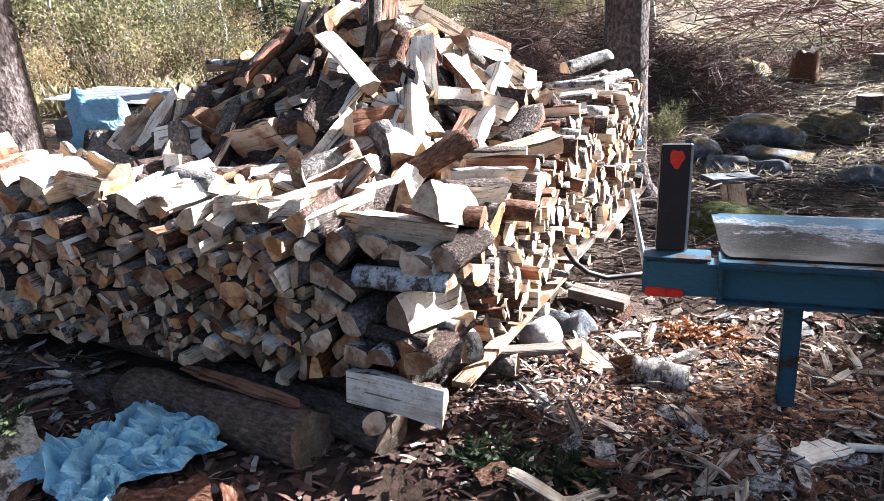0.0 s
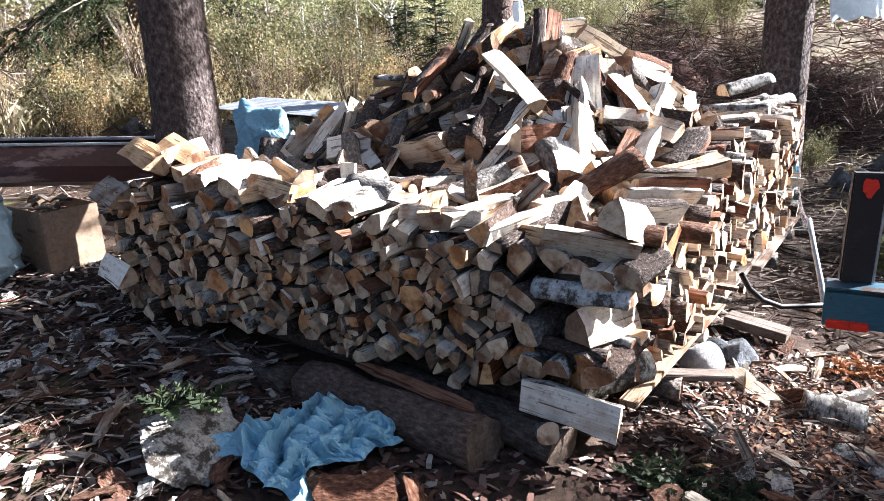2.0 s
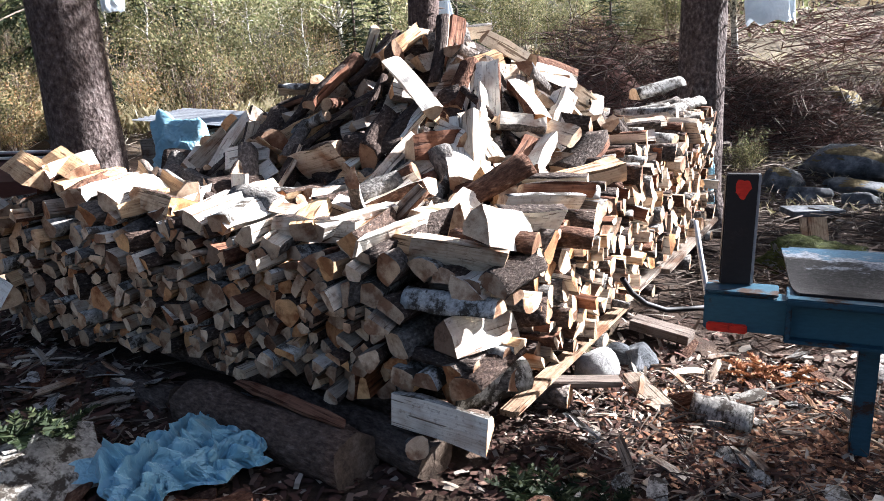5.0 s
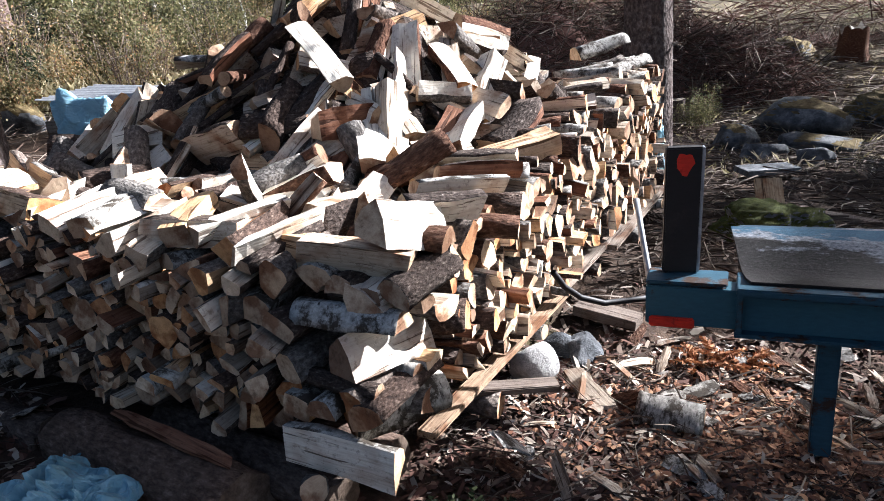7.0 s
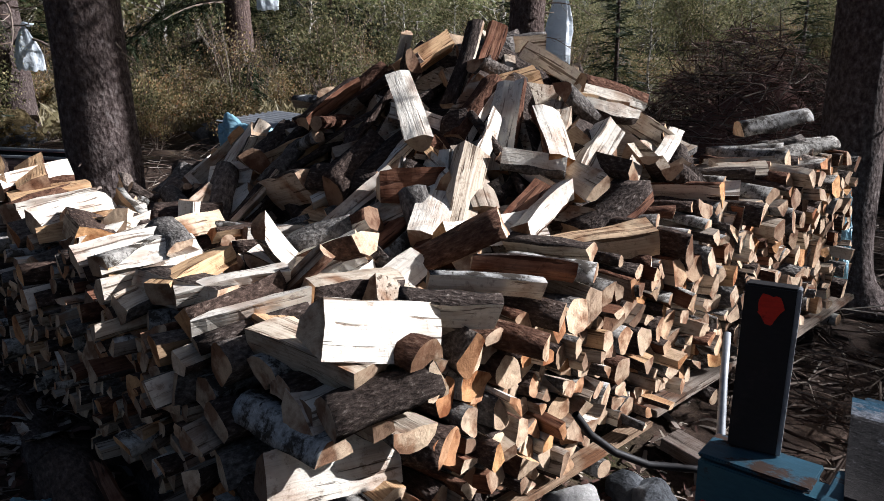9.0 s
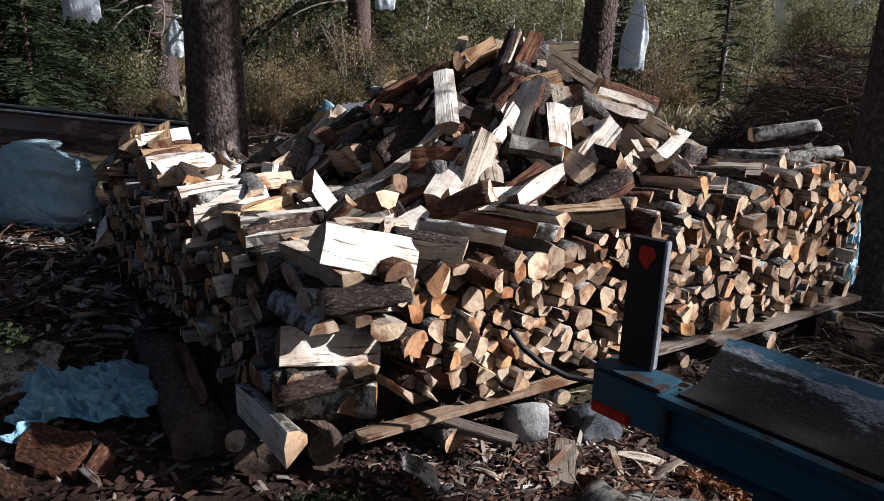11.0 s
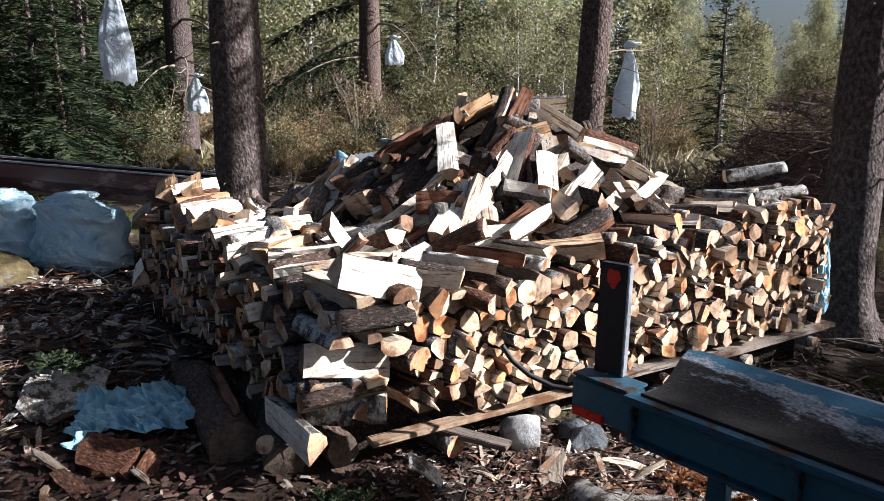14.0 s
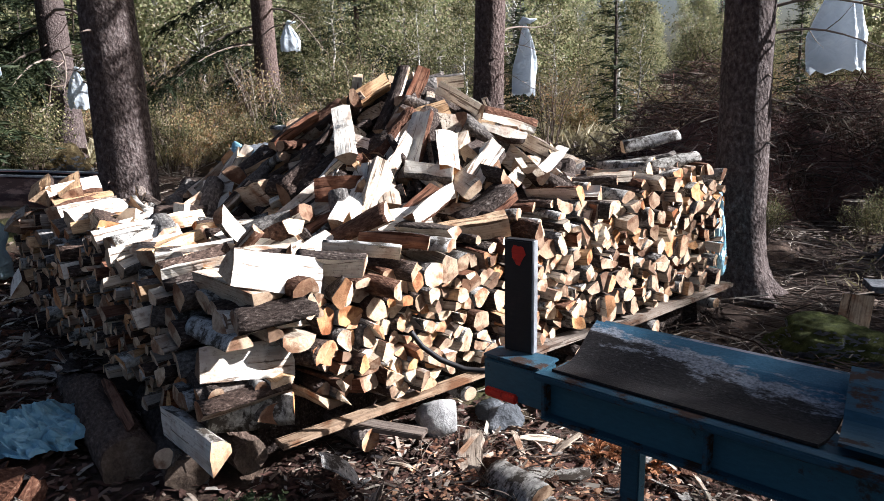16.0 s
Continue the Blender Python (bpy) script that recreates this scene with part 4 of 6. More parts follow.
lay_log((0.3, 4.05, 0.903), (0.66, 4.04, 0.894), "round", 1, 0, 1.0)
lay_log((0.22, 3.93, 0.931), (0.57, 3.9, 0.923), "round", 4, 0, 1.1)

# ---- pieces that stand out on the heap ----
HEAP = "firewood heap"
lay_log((-0.265, 4.08, 1.31), (-0.195, 3.85, 0.92), "pale", 4, 0, 1.0, label="long pale split log leaning on the heap", group=HEAP)
lay_log((-0.79, 4.42, 1.64), (-0.42, 4.01, 1.35), "pale", 1, 10, 1.0, label="pale split log leaning high on the heap", group=HEAP)
lay_log((-0.71, 3.88, 1.13), (-0.49, 4.06, 1.36), "pale", 2, 15, 0.85, label="pale split log lying across the heap", group=HEAP)
lay_log((-0.29, 3.77, 0.85), (-0.36, 4.03, 1.16), "half", 5, 60, 0.95, label="forked split log on the heap", group=HEAP)
lay_log((-0.27, 3.82, 0.83), (0.02, 4.16, 0.99), "half", 2, 20, 1.15, label="log with mottled birch bark on the heap", group=HEAP)
lay_log((-0.78, 3.6, 0.85), (-0.44, 3.86, 0.93), "round", 2, 0, 1.2, label="round reddish log on the heap", group=HEAP)
lay_log((-0.93, 3.85, 1.17), (-0.6, 3.92, 1.15), "half", 7, 30, 1.0, label="dark bark log with lichen on the heap", group=HEAP)
lay_log((-0.96, 3.78, 1.02), (-0.575, 3.7, 1.0), "half", 5, 200, 1.1, label="fresh orange split log on the heap", group=HEAP)
lay_log((-1.26, 3.45, 1.0), (-0.9, 3.62, 0.98), "round", 5, 0, 1.0, label="lichen covered log on two short ends", group=HEAP)
lay_log((-1.44, 3.5, 0.84), (-1.45, 3.53, 1.09), "slab", 3, 0, 0.8, label="split stick standing upright in the stack", group=HEAP)
lay_log((-1.13, 3.36, 0.939), (-1.0, 3.62, 0.932), "quarter", 7, 30, 0.8, group=HEAP)
lay_log((-0.98, 3.42, 0.935), (-0.86, 3.7, 0.917), "quarter", 11, 10, 0.8, group=HEAP)
lay_log((0.32, 4.09, 0.96), (0.49, 4.41, 1.13), "slab", 4, 0, 1.3, label="broad grey split log on the heap", group=HEAP)
lay_log((0.26, 3.9, 0.93), (0.64, 4.12, 0.99), "slab", 6, 10, 1.1, label="grey split log lying over the side stack", group=HEAP)
lay_log((0.76, 5.83, 1.25), (1.12, 6.03, 1.33), "half", 2, 0, 1.25, label="thick white birch log on top of the stack", group=HEAP)
lay_log((0.6, 5.72, 1.12), (1.02, 5.75, 1.165), "half", 5, 0, 1.0, label="white birch log on top of the stack", group=HEAP)
lay_log((0.98, 5.7, 1.13), (1.27, 5.98, 1.19), "half", 2, 10, 0.95, label="white birch log on top of the stack", group=HEAP)
lay_log((0.6, 5.5, 1.116), (0.98, 5.42, 1.121), "round", 1, 0, 1.1, group=HEAP)
lay_log((0.72, 5.88, 1.13), (1.1, 6.02, 1.2), "round", 3, 0, 1.25, label="round log carrying the birch log", group=HEAP)
lay_log((0.86, 5.98, 1.17), (1.2, 6.14, 1.2), "round", 5, 0, 1.1, label="round log carrying the birch log", group=HEAP)
lay_log((0.42, 5.05, 1.076), (0.8, 5.0, 1.09), "round", 2, 0, 0.9, group=HEAP)
lay_log((0.46, 4.88, 1.048), (0.82, 4.8, 1.053), "round", 4, 0, 1.0, group=HEAP)
wedge((-2.86, 3.42, 1.19), (-2.5, 3.2, 1.12), 0.085, 212, GOLD_WOOD, "orange split log on the end of the stack", "spruce", 0.9, HEAP, 11)
wedge((-2.68, 3.52, 1.2), (-2.34, 3.32, 1.13), 0.08, 200, GOLD_WOOD, "orange split log on the end of the stack", "alder", 0.9, HEAP, 12)
wedge((-3.0, 3.2, 0.5), (-2.72, 3.06, 0.46), 0.075, 235, PALE, "pale split log at the end of the stack", "alder", 0.9, HEAP, 13)
wedge((-3.02, 3.3, 0.95), (-2.72, 3.12, 0.92), 0.09, 215, GREY_WOOD, "broad grey split log on the end of the stack", "grey", 0.9, HEAP, 14)
lay_log((-0.68, 5.12, 1.802), (-0.45, 5.25, 1.863), "round", 3, 0, 1.0, label="birch log on the top of the heap", group=HEAP)
lay_log((-0.55, 5.1, 1.763), (-0.28, 5.25, 1.773), "quarter", 3, 30, 1.1, group=HEAP)
lay_log((-0.68, 4.9, 1.746), (-0.42, 5.1, 1.783), "half", 3, 30, 1.1, group=HEAP)
lay_log((-1.1, 5.2, 1.716), (-0.72, 5.15, 1.76), "half", 2, 0, 1.2, label="log with mottled birch bark on the heap", group=HEAP)
lay_log((0.05, 4.9, 1.596), (0.3, 5.2, 1.476), "slab", 1, 0, 1.1, group=HEAP)
tr = random.Random(5)
for i in range(26):
    # bright pieces lying on the long front wall
    f = (i + tr.uniform(-0.3, 0.3)) / 26
    p = Vector((-2.55 + 2.3 * f, 3.2 - 0.68 * f, 0)) + CN * tr.uniform(0.12, 0.26)
    d = Euler((0, 0, tr.gauss(0, 0.35) + (1.57 if i % 4 == 1 else 0))).to_matrix() @ CN * 0.19
    z = lerp_at(((0, 1.11), (0.2, 1.02), (0.45, 0.96), (0.8, 0.955), (1, 0.93)))(f) + tr.uniform(0.0, 0.04)
    lay_log((p.x - d.x, p.y - d.y, z - 0.02), (p.x + d.x, p.y + d.y, z + 0.01), ("pale", "quarter", "slab", "slab", "pale", "quarter")[i % 6], tr.randrange(99), tr.gauss((-12, 200, 180, 0, -8, 160)[i % 6], 20), 1.0 + 0.15 * (i % 6 == 0), label="split log lying on top of the long stack", group="top row of the stack")
for i in range(14):
    f = i / 13
    p = Vector((0.45 + 0.65 * f, 4.1 + 1.9 * f, 0))
    z = 0.97 + 0.15 * f + tr.uniform(-0.02, 0.05)
    lay_log((p.x - 0.26, p.y + tr.uniform(-0.08, 0.1), z), (p.x + 0.12, p.y + tr.uniform(-0.08, 0.1), z + 0.02), tr.choice(("round", "half", "round", "quarter")), tr.randrange(99), tr.uniform(0, 360), 1.0, label="log lying on top of the side stack", group="top row of the stack")

# a thin dark branch across the heap
verts, faces = [], []
tube([(-0.3, 4.3, 1.47), (-0.17, 4.22, 1.37), (-0.03, 4.18, 1.23), (0.1, 4.07, 1.09), (0.18, 3.96, 0.94)], [0.022, 0.024, 0.022, 0.02, 0.014], 9, verts, faces)
thing("crooked_branch", "thin dark crooked branch lying over the heap", "branch", mesh_from("crooked_branch", verts, faces, [BARK["spruce"]], smooth=[True] * len(faces)))


# ---- supports under the stack ----
def board(name, label, a, b, wide, thick, mat=PALLET, roll=0.0, category="board", group=""):
    a, b = Vector(a), Vector(b)
    d = b - a
    me = box_mesh(name, (d.length, wide, thick), [mat], 0.004, 0.004)
    return thing(name, label, category, me, Matrix.Translation((a + b) / 2) @ d.to_track_quat("X", "Z").to_matrix().to_4x4() @ pose(0, 0, 0, roll), group)


board("support_plank", "weathered grey plank carrying the side stack", (0.185, 2.66, 0.17), (0.67, 4.05, 0.165), 0.08, 0.03, group="support planks")
board("support_plank", "weathered grey plank carrying the side stack", (-0.2, 2.55, 0.17), (0.38, 4.1, 0.165), 0.1, 0.035, group="support planks")
board("support_plank", "weathered grey plank under the far stack", (0.65, 4.15, 0.165), (0.9, 4.9, 0.16), 0.12, 0.035, group="support planks")
board("support_plank", "weathered grey plank under the far stack", (0.93, 4.82, 0.15), (1.44, 6.4, 0.15), 0.13, 0.035, group="support planks")
board("support_plank", "weathered grey plank under the far stack", (0.6, 4.9, 0.15), (1.12, 6.45, 0.15), 0.13, 0.035, group="support planks")
board("dark_board", "short dark board lying under the stack edge", (0.3, 3.05, 0.14), (0.66, 3.16, 0.113), 0.09, 0.03, OLD_SHADED_WOOD)
for x, y, z in ((0.35, 3.1, 0.085), (0.5, 3.8, 0.08), (0.8, 4.7, 0.07), (1.1, 5.4, 0.06), (1.34, 6.2, 0.06)):
    d = Vector((0.9, -0.27, 0)) * 0.24
    lay_log((x - d.x - 0.14, y - d.y, z), (x + d.x - 0.14, y + d.y, z), "round", int(x * 10), 0, 1.5, "support_log", "short dark log under the stack planks", "support logs")


def thick_log(a, b, r, label, mat="old", seed=1):
    a, b = Vector(a), Vector(b)
    d = b - a
    rnd = random.Random(seed)
    prof = [(r * math.cos(k * math.pi / 10) * rnd.uniform(0.96, 1.04), r * math.sin(k * math.pi / 10) * rnd.uniform(0.96, 1.04), True) for k in range(20)]
    me = log_mesh("log", prof, d.length, BARK[mat], SPLIT, seed, 10, 0.012, end_mat=DARK_END)
    return thing("thick_log", label, "log", me, Matrix.Translation((a + b) / 2) @ d.to_track_quat("X", "Z").to_matrix().to_4x4(), "thick logs under the stack")


thick_log((-1.35, 2.66, 0.106), (-0.36, 2.27, 0.122), 0.125, "thick dark bark log lying before the stack", seed=3)
thick_log((-2.7, 3.1, 0.037), (-1.45, 2.68, 0.045), 0.12, "old dark log half sunk before the stack", seed=8)
thick_log((-2.3, 3.46, 0.113), (0.1, 2.56, 0.133), 0.085, "thick dark log carrying the long stack", seed=4)
thick_log((-1.0, 2.83, 0.11), (-0.06, 2.33, 0.12), 0.09, "dark log with a sawn end under the corner", seed=5)
lay_log((-0.13, 2.36, 0.166), (-0.1, 2.26, 0.223), "round", 3, 0, 1.2, "short_log", "short birch end propped under the corner")


# ---- chips and bark on the ground ----
def shard_mesh(seed, length, width, thick, mats):
    """A splintered flat piece: ragged ends, bent."""
    rnd = random.Random(seed)
    n = 6
    verts, faces, idx = [], [], []
    bend = rnd.uniform(-0.12, 0.25)
    for t in (1, -1):
        for i in range(n + 1):
            f = i / n - 0.5
            w = width * 0.5 * (1 - (abs(f) * 2) ** 5 * rnd.uniform(0.05, 0.5)) * rnd.uniform(0.82, 1.1)
            for s in (-1, 0, 1):
                verts.append((f * length + rnd.uniform(-0.14, 0.1) * length * (abs(f) > 0.45), s * w * rnd.uniform(0.85, 1.1) + 0.05 * width * math.sin(4 * f + seed), bend * length * (0.25 - f * f) + t * thick * 0.5 + 0.15 * width * bend * (1 - s * s) + rnd.uniform(-0.1, 0.1) * thick))
    o = (n + 1) * 3
    for i in range(n):
        for s in range(2):
            a = i * 3 + s
            faces += [(a, a + 3, a + 4, a + 1), (o + a, o + a + 1, o + a + 4, o + a + 3)]
            idx += [0, 1]
        for a in (i * 3, i * 3 + 2):
            q = (a, a + 3, o + a + 3, o + a)
            faces.append(q if a % 3 else q[::-1])
            idx.append(0)
    for a in (0, n * 3):
        for s in range(2):
            faces.append((a + s, a + s + 1, o + a + s + 1, o + a + s))
            idx.append(0)
    return mesh_from("shard", verts, faces, mats, idx, [False] * len(faces))


thing("bark_strip", "reddish strip of bark lying on the thick log", "bark", shard_mesh(81, 0.66, 0.055, 0.02, [RED_WOOD, BARK["alder"]]), pose(-0.74, 2.47, 0.262, 25, 2, -24))
SHARDS = [("wood_splinter", "pale wood splinter lying on the litter", [shard_mesh(s, 0.2 + 0.05 * (s % 4), 0.03 + 0.012 * (s % 3), 0.012, [SPLIT, SPLIT]) for s in range(6)]),
          ("wood_splinter", "grey weathered splinter lying on the litter", [shard_mesh(20 + s, 0.22 + 0.05 * (s % 3), 0.05, 0.014, [GREY_WOOD, GREY_WOOD]) for s in range(4)]),
          ("bark_piece", "curled reddish brown piece of bark", [shard_mesh(40 + s, 0.16 + 0.05 * (s % 3), 0.08 + 0.02 * (s % 2), 0.01, [BARK["alder"], RED_WOOD]) for s in range(5)]),
          ("bark_piece", "grey and white piece of birch bark", [shard_mesh(60 + s, 0.14 + 0.04 * (s % 3), 0.1, 0.008, [BARK["birch"], RED_WOOD]) for s in range(4)])]
cr = random.Random(33)
spots = 0
while spots < 520:
    if spots % 10 < 7:
        x, y = cr.uniform(-4.6, -0.5), cr.uniform(1.0, 3.4)
        if y > 2.95 - 0.29 * (x + 2) or (x > -1.6 and y > 2.0):
            continue
    else:
        x, y = cr.uniform(0.2, 2.4), cr.uniform(1.7, 4.2)
        if x < 0.45 + 0.25 * (y - 2.6) and y > 2.3:
            continue
    name, label, pool = SHARDS[cr.choice((0, 0, 1, 1, 1, 2, 2, 2, 3, 3))]
    s = cr.uniform(0.4, 1.0) if x > 0 else cr.uniform(0.4, 1.05)
    m = Matrix.Translation((x, y, ground_z(x, y) + 0.02 + cr.uniform(0, 0.025))) @ pose(0, 0, 0, cr.gauss(0, 22), cr.gauss(0, 15), cr.uniform(0, 360)) @ Matrix.Diagonal((s, s, s, 1))
    thing(name, label, "wood chip", cr.choice(pool), m, "chips on the ground")
    spots += 1
thing("birch_bark_slab", "large slab of white birch bark leaning on the tarp", "bark", shard_mesh(77, 0.42, 0.36, 0.02, [BARK["birch"], RED_WOOD]), pose(-1.53, 1.98, ground_z(-1.53, 1.98) + 0.09, 32, 0, 78))
thing("birch_chunk", "short split chunk of mottled birch on the litter", "firewood", POOL["half"][2], pose(1.13, 3.2, ground_z(1.13, 3.2) + 0.035, 0, 4, -14) @ Matrix.Diagonal((0.72, 1.5, 1.15, 1)))
thing("bark_curl", "torn white birch bark curl on the litter", "bark", shard_mesh(78, 0.2, 0.12, 0.01, [BARK["birch"], BARK["birch"]]), pose(0.5, 2.72, 0.1, 20, 40, 60))
thing("split_board", "thin grey split board on the litter", "wood chip", shard_mesh(79, 0.34, 0.12, 0.02, [GREY_WOOD, GREY_WOOD]), pose(0.8, 3.36, ground_z(0.8, 3.36) + 0.03, 5, 5, -62))
thing("bark_slab", "reddish brown slab of bark beside the tarp", "bark", shard_mesh(80, 0.3, 0.22, 0.03, [BARK["alder"], RED_WOOD]), pose(-0.75, 1.82, ground_z(-0.75, 1.82) + 0.06, 24, 6, 25))
thing("split_wedge", "pale split wedge lying on the ground", "wood chip", shard_mesh(90, 0.24, 0.13, 0.04, [PALE, PALE]), pose(1.72, 2.68, ground_z(1.72, 2.68) + 0.04, 6, 4, 28))
verts, faces = [], []
tube([(1.84, 2.74, ground_z(1.84, 2.74) + 0.04), (2.01, 2.72, ground_z(2.01, 2.72) + 0.04), (2.28, 2.68, ground_z(2.28, 2.68) + 0.03)], [0.02, 0.017, 0.013], 8, verts, faces)
thing("peeled_stick", "peeled pale stick lying on the ground", "stick", mesh_from("peeled_stick", verts, faces, [PALE], smooth=[True] * len(faces)))


def flakes(name, label, count, place, size, mat, seed, long=2.5):
    """Loose small flakes on the ground, joined."""
    rnd = random.Random(seed)
    verts, faces = [], []
    while len(faces) < count * 2:
        x, y = place(rnd)
        z = ground_z(x, y) + rnd.uniform(0.0, 0.02)
        s = size * rnd.uniform(0.5, 1.6)
        a = rnd.uniform(0, 2 * math.pi)
        d = Vector((math.cos(a), math.sin(a), rnd.gauss(0, 0.2))) * s * long * rnd.uniform(0.5, 1.3) * 0.5
        w = Vector((-math.sin(a), math.cos(a), rnd.gauss(0, 0.35))) * s * 0.5
        c = Vector((x, y, z + 0.006))
        up = Vector((0, 0, 0.3 * s * rnd.random()))
        b = len(verts)
        verts += [tuple(c - d - w), tuple(c - d * 0.9 + w), tuple(c + up + w * 1.2), tuple(c + d + w * 0.7), tuple(c + d * 0.8 - w), tuple(c + up - w)]
        faces += [(b, b + 5, b + 2, b + 1), (b + 5, b + 4, b + 3, b + 2)]
    me = mesh_from(name, verts, faces, [mat])
    return tagged(new(name, me), label, "wood chips", kind="stuff")


def near_left(r):
    while True:
        x, y = r.uniform(-5.5, 0.2), r.uniform(0.4, 4.6)
        if y < 3.1 - 0.29 * (x + 2.2) or x < -2.9:
            return x, y


flakes("wood_chips", "small wood chips and bark flakes", 10500, near_left, 0.017, CHIPS, 1, 3.6)
flakes("wood_chips", "small wood chips and bark flakes", 10000, lambda r: (r.uniform(0.1, 2.8), r.gauss(2.9, 0.7)), 0.011, CHIPS, 2, 4.0)
flakes("wood_splinters", "pale splinters and torn bark", 1700, lambda r: (lambda p: p if p[0] < -1.4 else (p[0] - 2.2, p[1]))(near_left(r)), 0.016, PALE_CHIPS, 5, 6.5)
flakes("wood_splinters", "pale splinters beside the stack", 650, lambda r: (r.uniform(0.4, 2.2), r.gauss(3.0, 0.45)), 0.012, PALE_CHIPS, 6, 7.0)
flakes("sawdust", "reddish sawdust and splinters", 5000, lambda r: (r.gauss(1.55, 0.42), r.gauss(3.15, 0.25)), 0.014, SAWDUST, 3)
flakes("needle_litter", "brown needle litter", 7000, lambda r: (r.uniform(-6, 7), r.uniform(3.5, 13)), 0.02, TWIG, 4, 6.0)


# ---- blue sacks, tarp and box ----
def creases(p, seed, folds):
    """Sharp folds: zigzag waves in several directions, bent by noise; about -1 to 1."""
    rnd = random.Random(seed)
    w = p + 0.3 * noise.noise_vector(p * 1.3 + Vector((seed, 0, 0)))
    total = 0.0
    for k in range(folds):
        d = Vector((rnd.uniform(-1, 1), rnd.uniform(-1, 1), rnd.uniform(-1, 1))).normalized()
        f = rnd.uniform(1.2, 2.6) * 1.45 ** k
        t = (w.dot(d) * f + rnd.random()) % 1.0
        mask = 0.5 + 0.5 * noise.noise(p * (0.8 + 0.5 * k) + Vector((k, seed, 2)))
        total += (2 * abs(2 * t - 1) - 1) * mask / 1.5 ** k
    return total


def sack_mesh(name, sx, sy, sz, seed, mat, lump=0.12, crease=0.14):
    bm = bmesh.new()
    bmesh.ops.create_icosphere(bm, subdivisions=6, radius=1.0)
    for v in bm.verts:
        p = v.co.copy()
        q = Vector((math.copysign(abs(p.x) ** 0.5, p.x), math.copysign(abs(p.y) ** 0.5, p.y), math.copysign(abs(p.z) ** 0.55, p.z)))
        q.x, q.y = q.x * (0.88 - 0.14 * q.z), q.y * (0.88 - 0.14 * q.z)
        k = 1 + lump * noise.noise(q * 1.4 + Vector((seed, 0, 0))) + crease * 0.7 * creases(Vector((q.x * 0.9, q.y * 0.9, q.z * 1.25 + 0.3 * q.x)), seed, 6)
        v.co = Vector((q.x * sx * k, q.y * sy * k, max(q.z * sz * k, -sz * 0.93) + sz * 0.93))
    return bm_mesh(name, bm, [mat], True)


def tarp_mesh():
    """A crumpled sheet: sharp folds that run over each other on a low mound, with a ragged hem."""
    n, m = 72, 54
    verts, faces = [], []
    for j in range(m + 1):
        for i in range(n + 1):
            u, v = i / n - 0.5, j / m - 0.5
            q = Vector((u * 2.6, v * 2.0, 0.4))
            e = max(0.0, 1 - (2 * max(abs(u), abs(v))) ** 4)
            wide = 0.52 + 0.3 * noise.noise(Vector((v * 3.2, 1, 3)))
            deep = 0.58 + 0.3 * noise.noise(Vector((u * 3.6, 5, 3)))
            fold = 0.06 * creases(q, 31, 4) + 0.03 * creases(q * 2.2 + Vector((3, 1, 0)), 37, 4)
            pull = noise.noise_vector(q * 2.4) * 0.05
            verts.append((u * wide + pull.x + 0.3 * fold, v * deep + pull.y - 0.3 * fold, max(0.004, 0.05 + 0.075 * e * (1 + noise.noise(q * 1.3)) + fold * (0.45 + 0.55 * e))))
    w = n + 1
    for j in range(m):
        for i in range(n):
            a, b, c, d = j * w + i, j * w + i + 1, (j + 1) * w + i + 1, (j + 1) * w + i
            faces += [(a, b, c), (a, c, d)] if (i + j) % 2 else [(a, b, d), (b, c, d)]
    return mesh_from("crumpled_tarp", verts, faces, [BLUE_TARP])


thing("crumpled_tarp", "crumpled light blue plastic sack thrown on the ground", "plastic sack", tarp_mesh(), pose(-1.08, 2.12, ground_z(-1.08, 2.12) + 0.01, 0, 0, -30))
for x, y, sx, sy, sz, s, rz in ((-4.66, 3.46, 0.46, 0.36, 0.37, 1, 20), (-5.5, 3.1, 0.38, 0.34, 0.37, 6, -10)):
    sack = thing("plastic_sack", "full light blue plastic sack standing on the ground", "plastic sack", sack_mesh("plastic_sack", sx, sy, sz, s, BLUE_SACK), pose(x, y, ground_z(x, y) - 0.02, 0, 0, rz), "full sacks")
    part("folded_mouth", sack_mesh("folded_mouth", 0.6 * sx, 0.5 * sy, 0.06, s + 3, BLUE_SACK, 0.3, 0.2), sack, pose(-0.2 * sx, -0.1 * sy, 1.75 * sz, 6, -8, 25), "crumpled whitish mouth of the sack")
thing("plastic_sack", "torn blue plastic sack behind the heap", "plastic sack", sack_mesh("plastic_sack", 0.34, 0.2, 0.55, 12, BLUE_TARP, 0.35, 0.16), pose(-3.5, 6.05, 0.12, 0, 0, 20))
thing("plastic_sack", "blue plastic film hanging at the stack end", "plastic sack", sack_mesh("plastic_sack", 0.08, 0.2, 0.38, 15, BLUE_TARP, 0.3, 0.16), pose(1.33, 6.38, 0.2, 0, 0, 20))


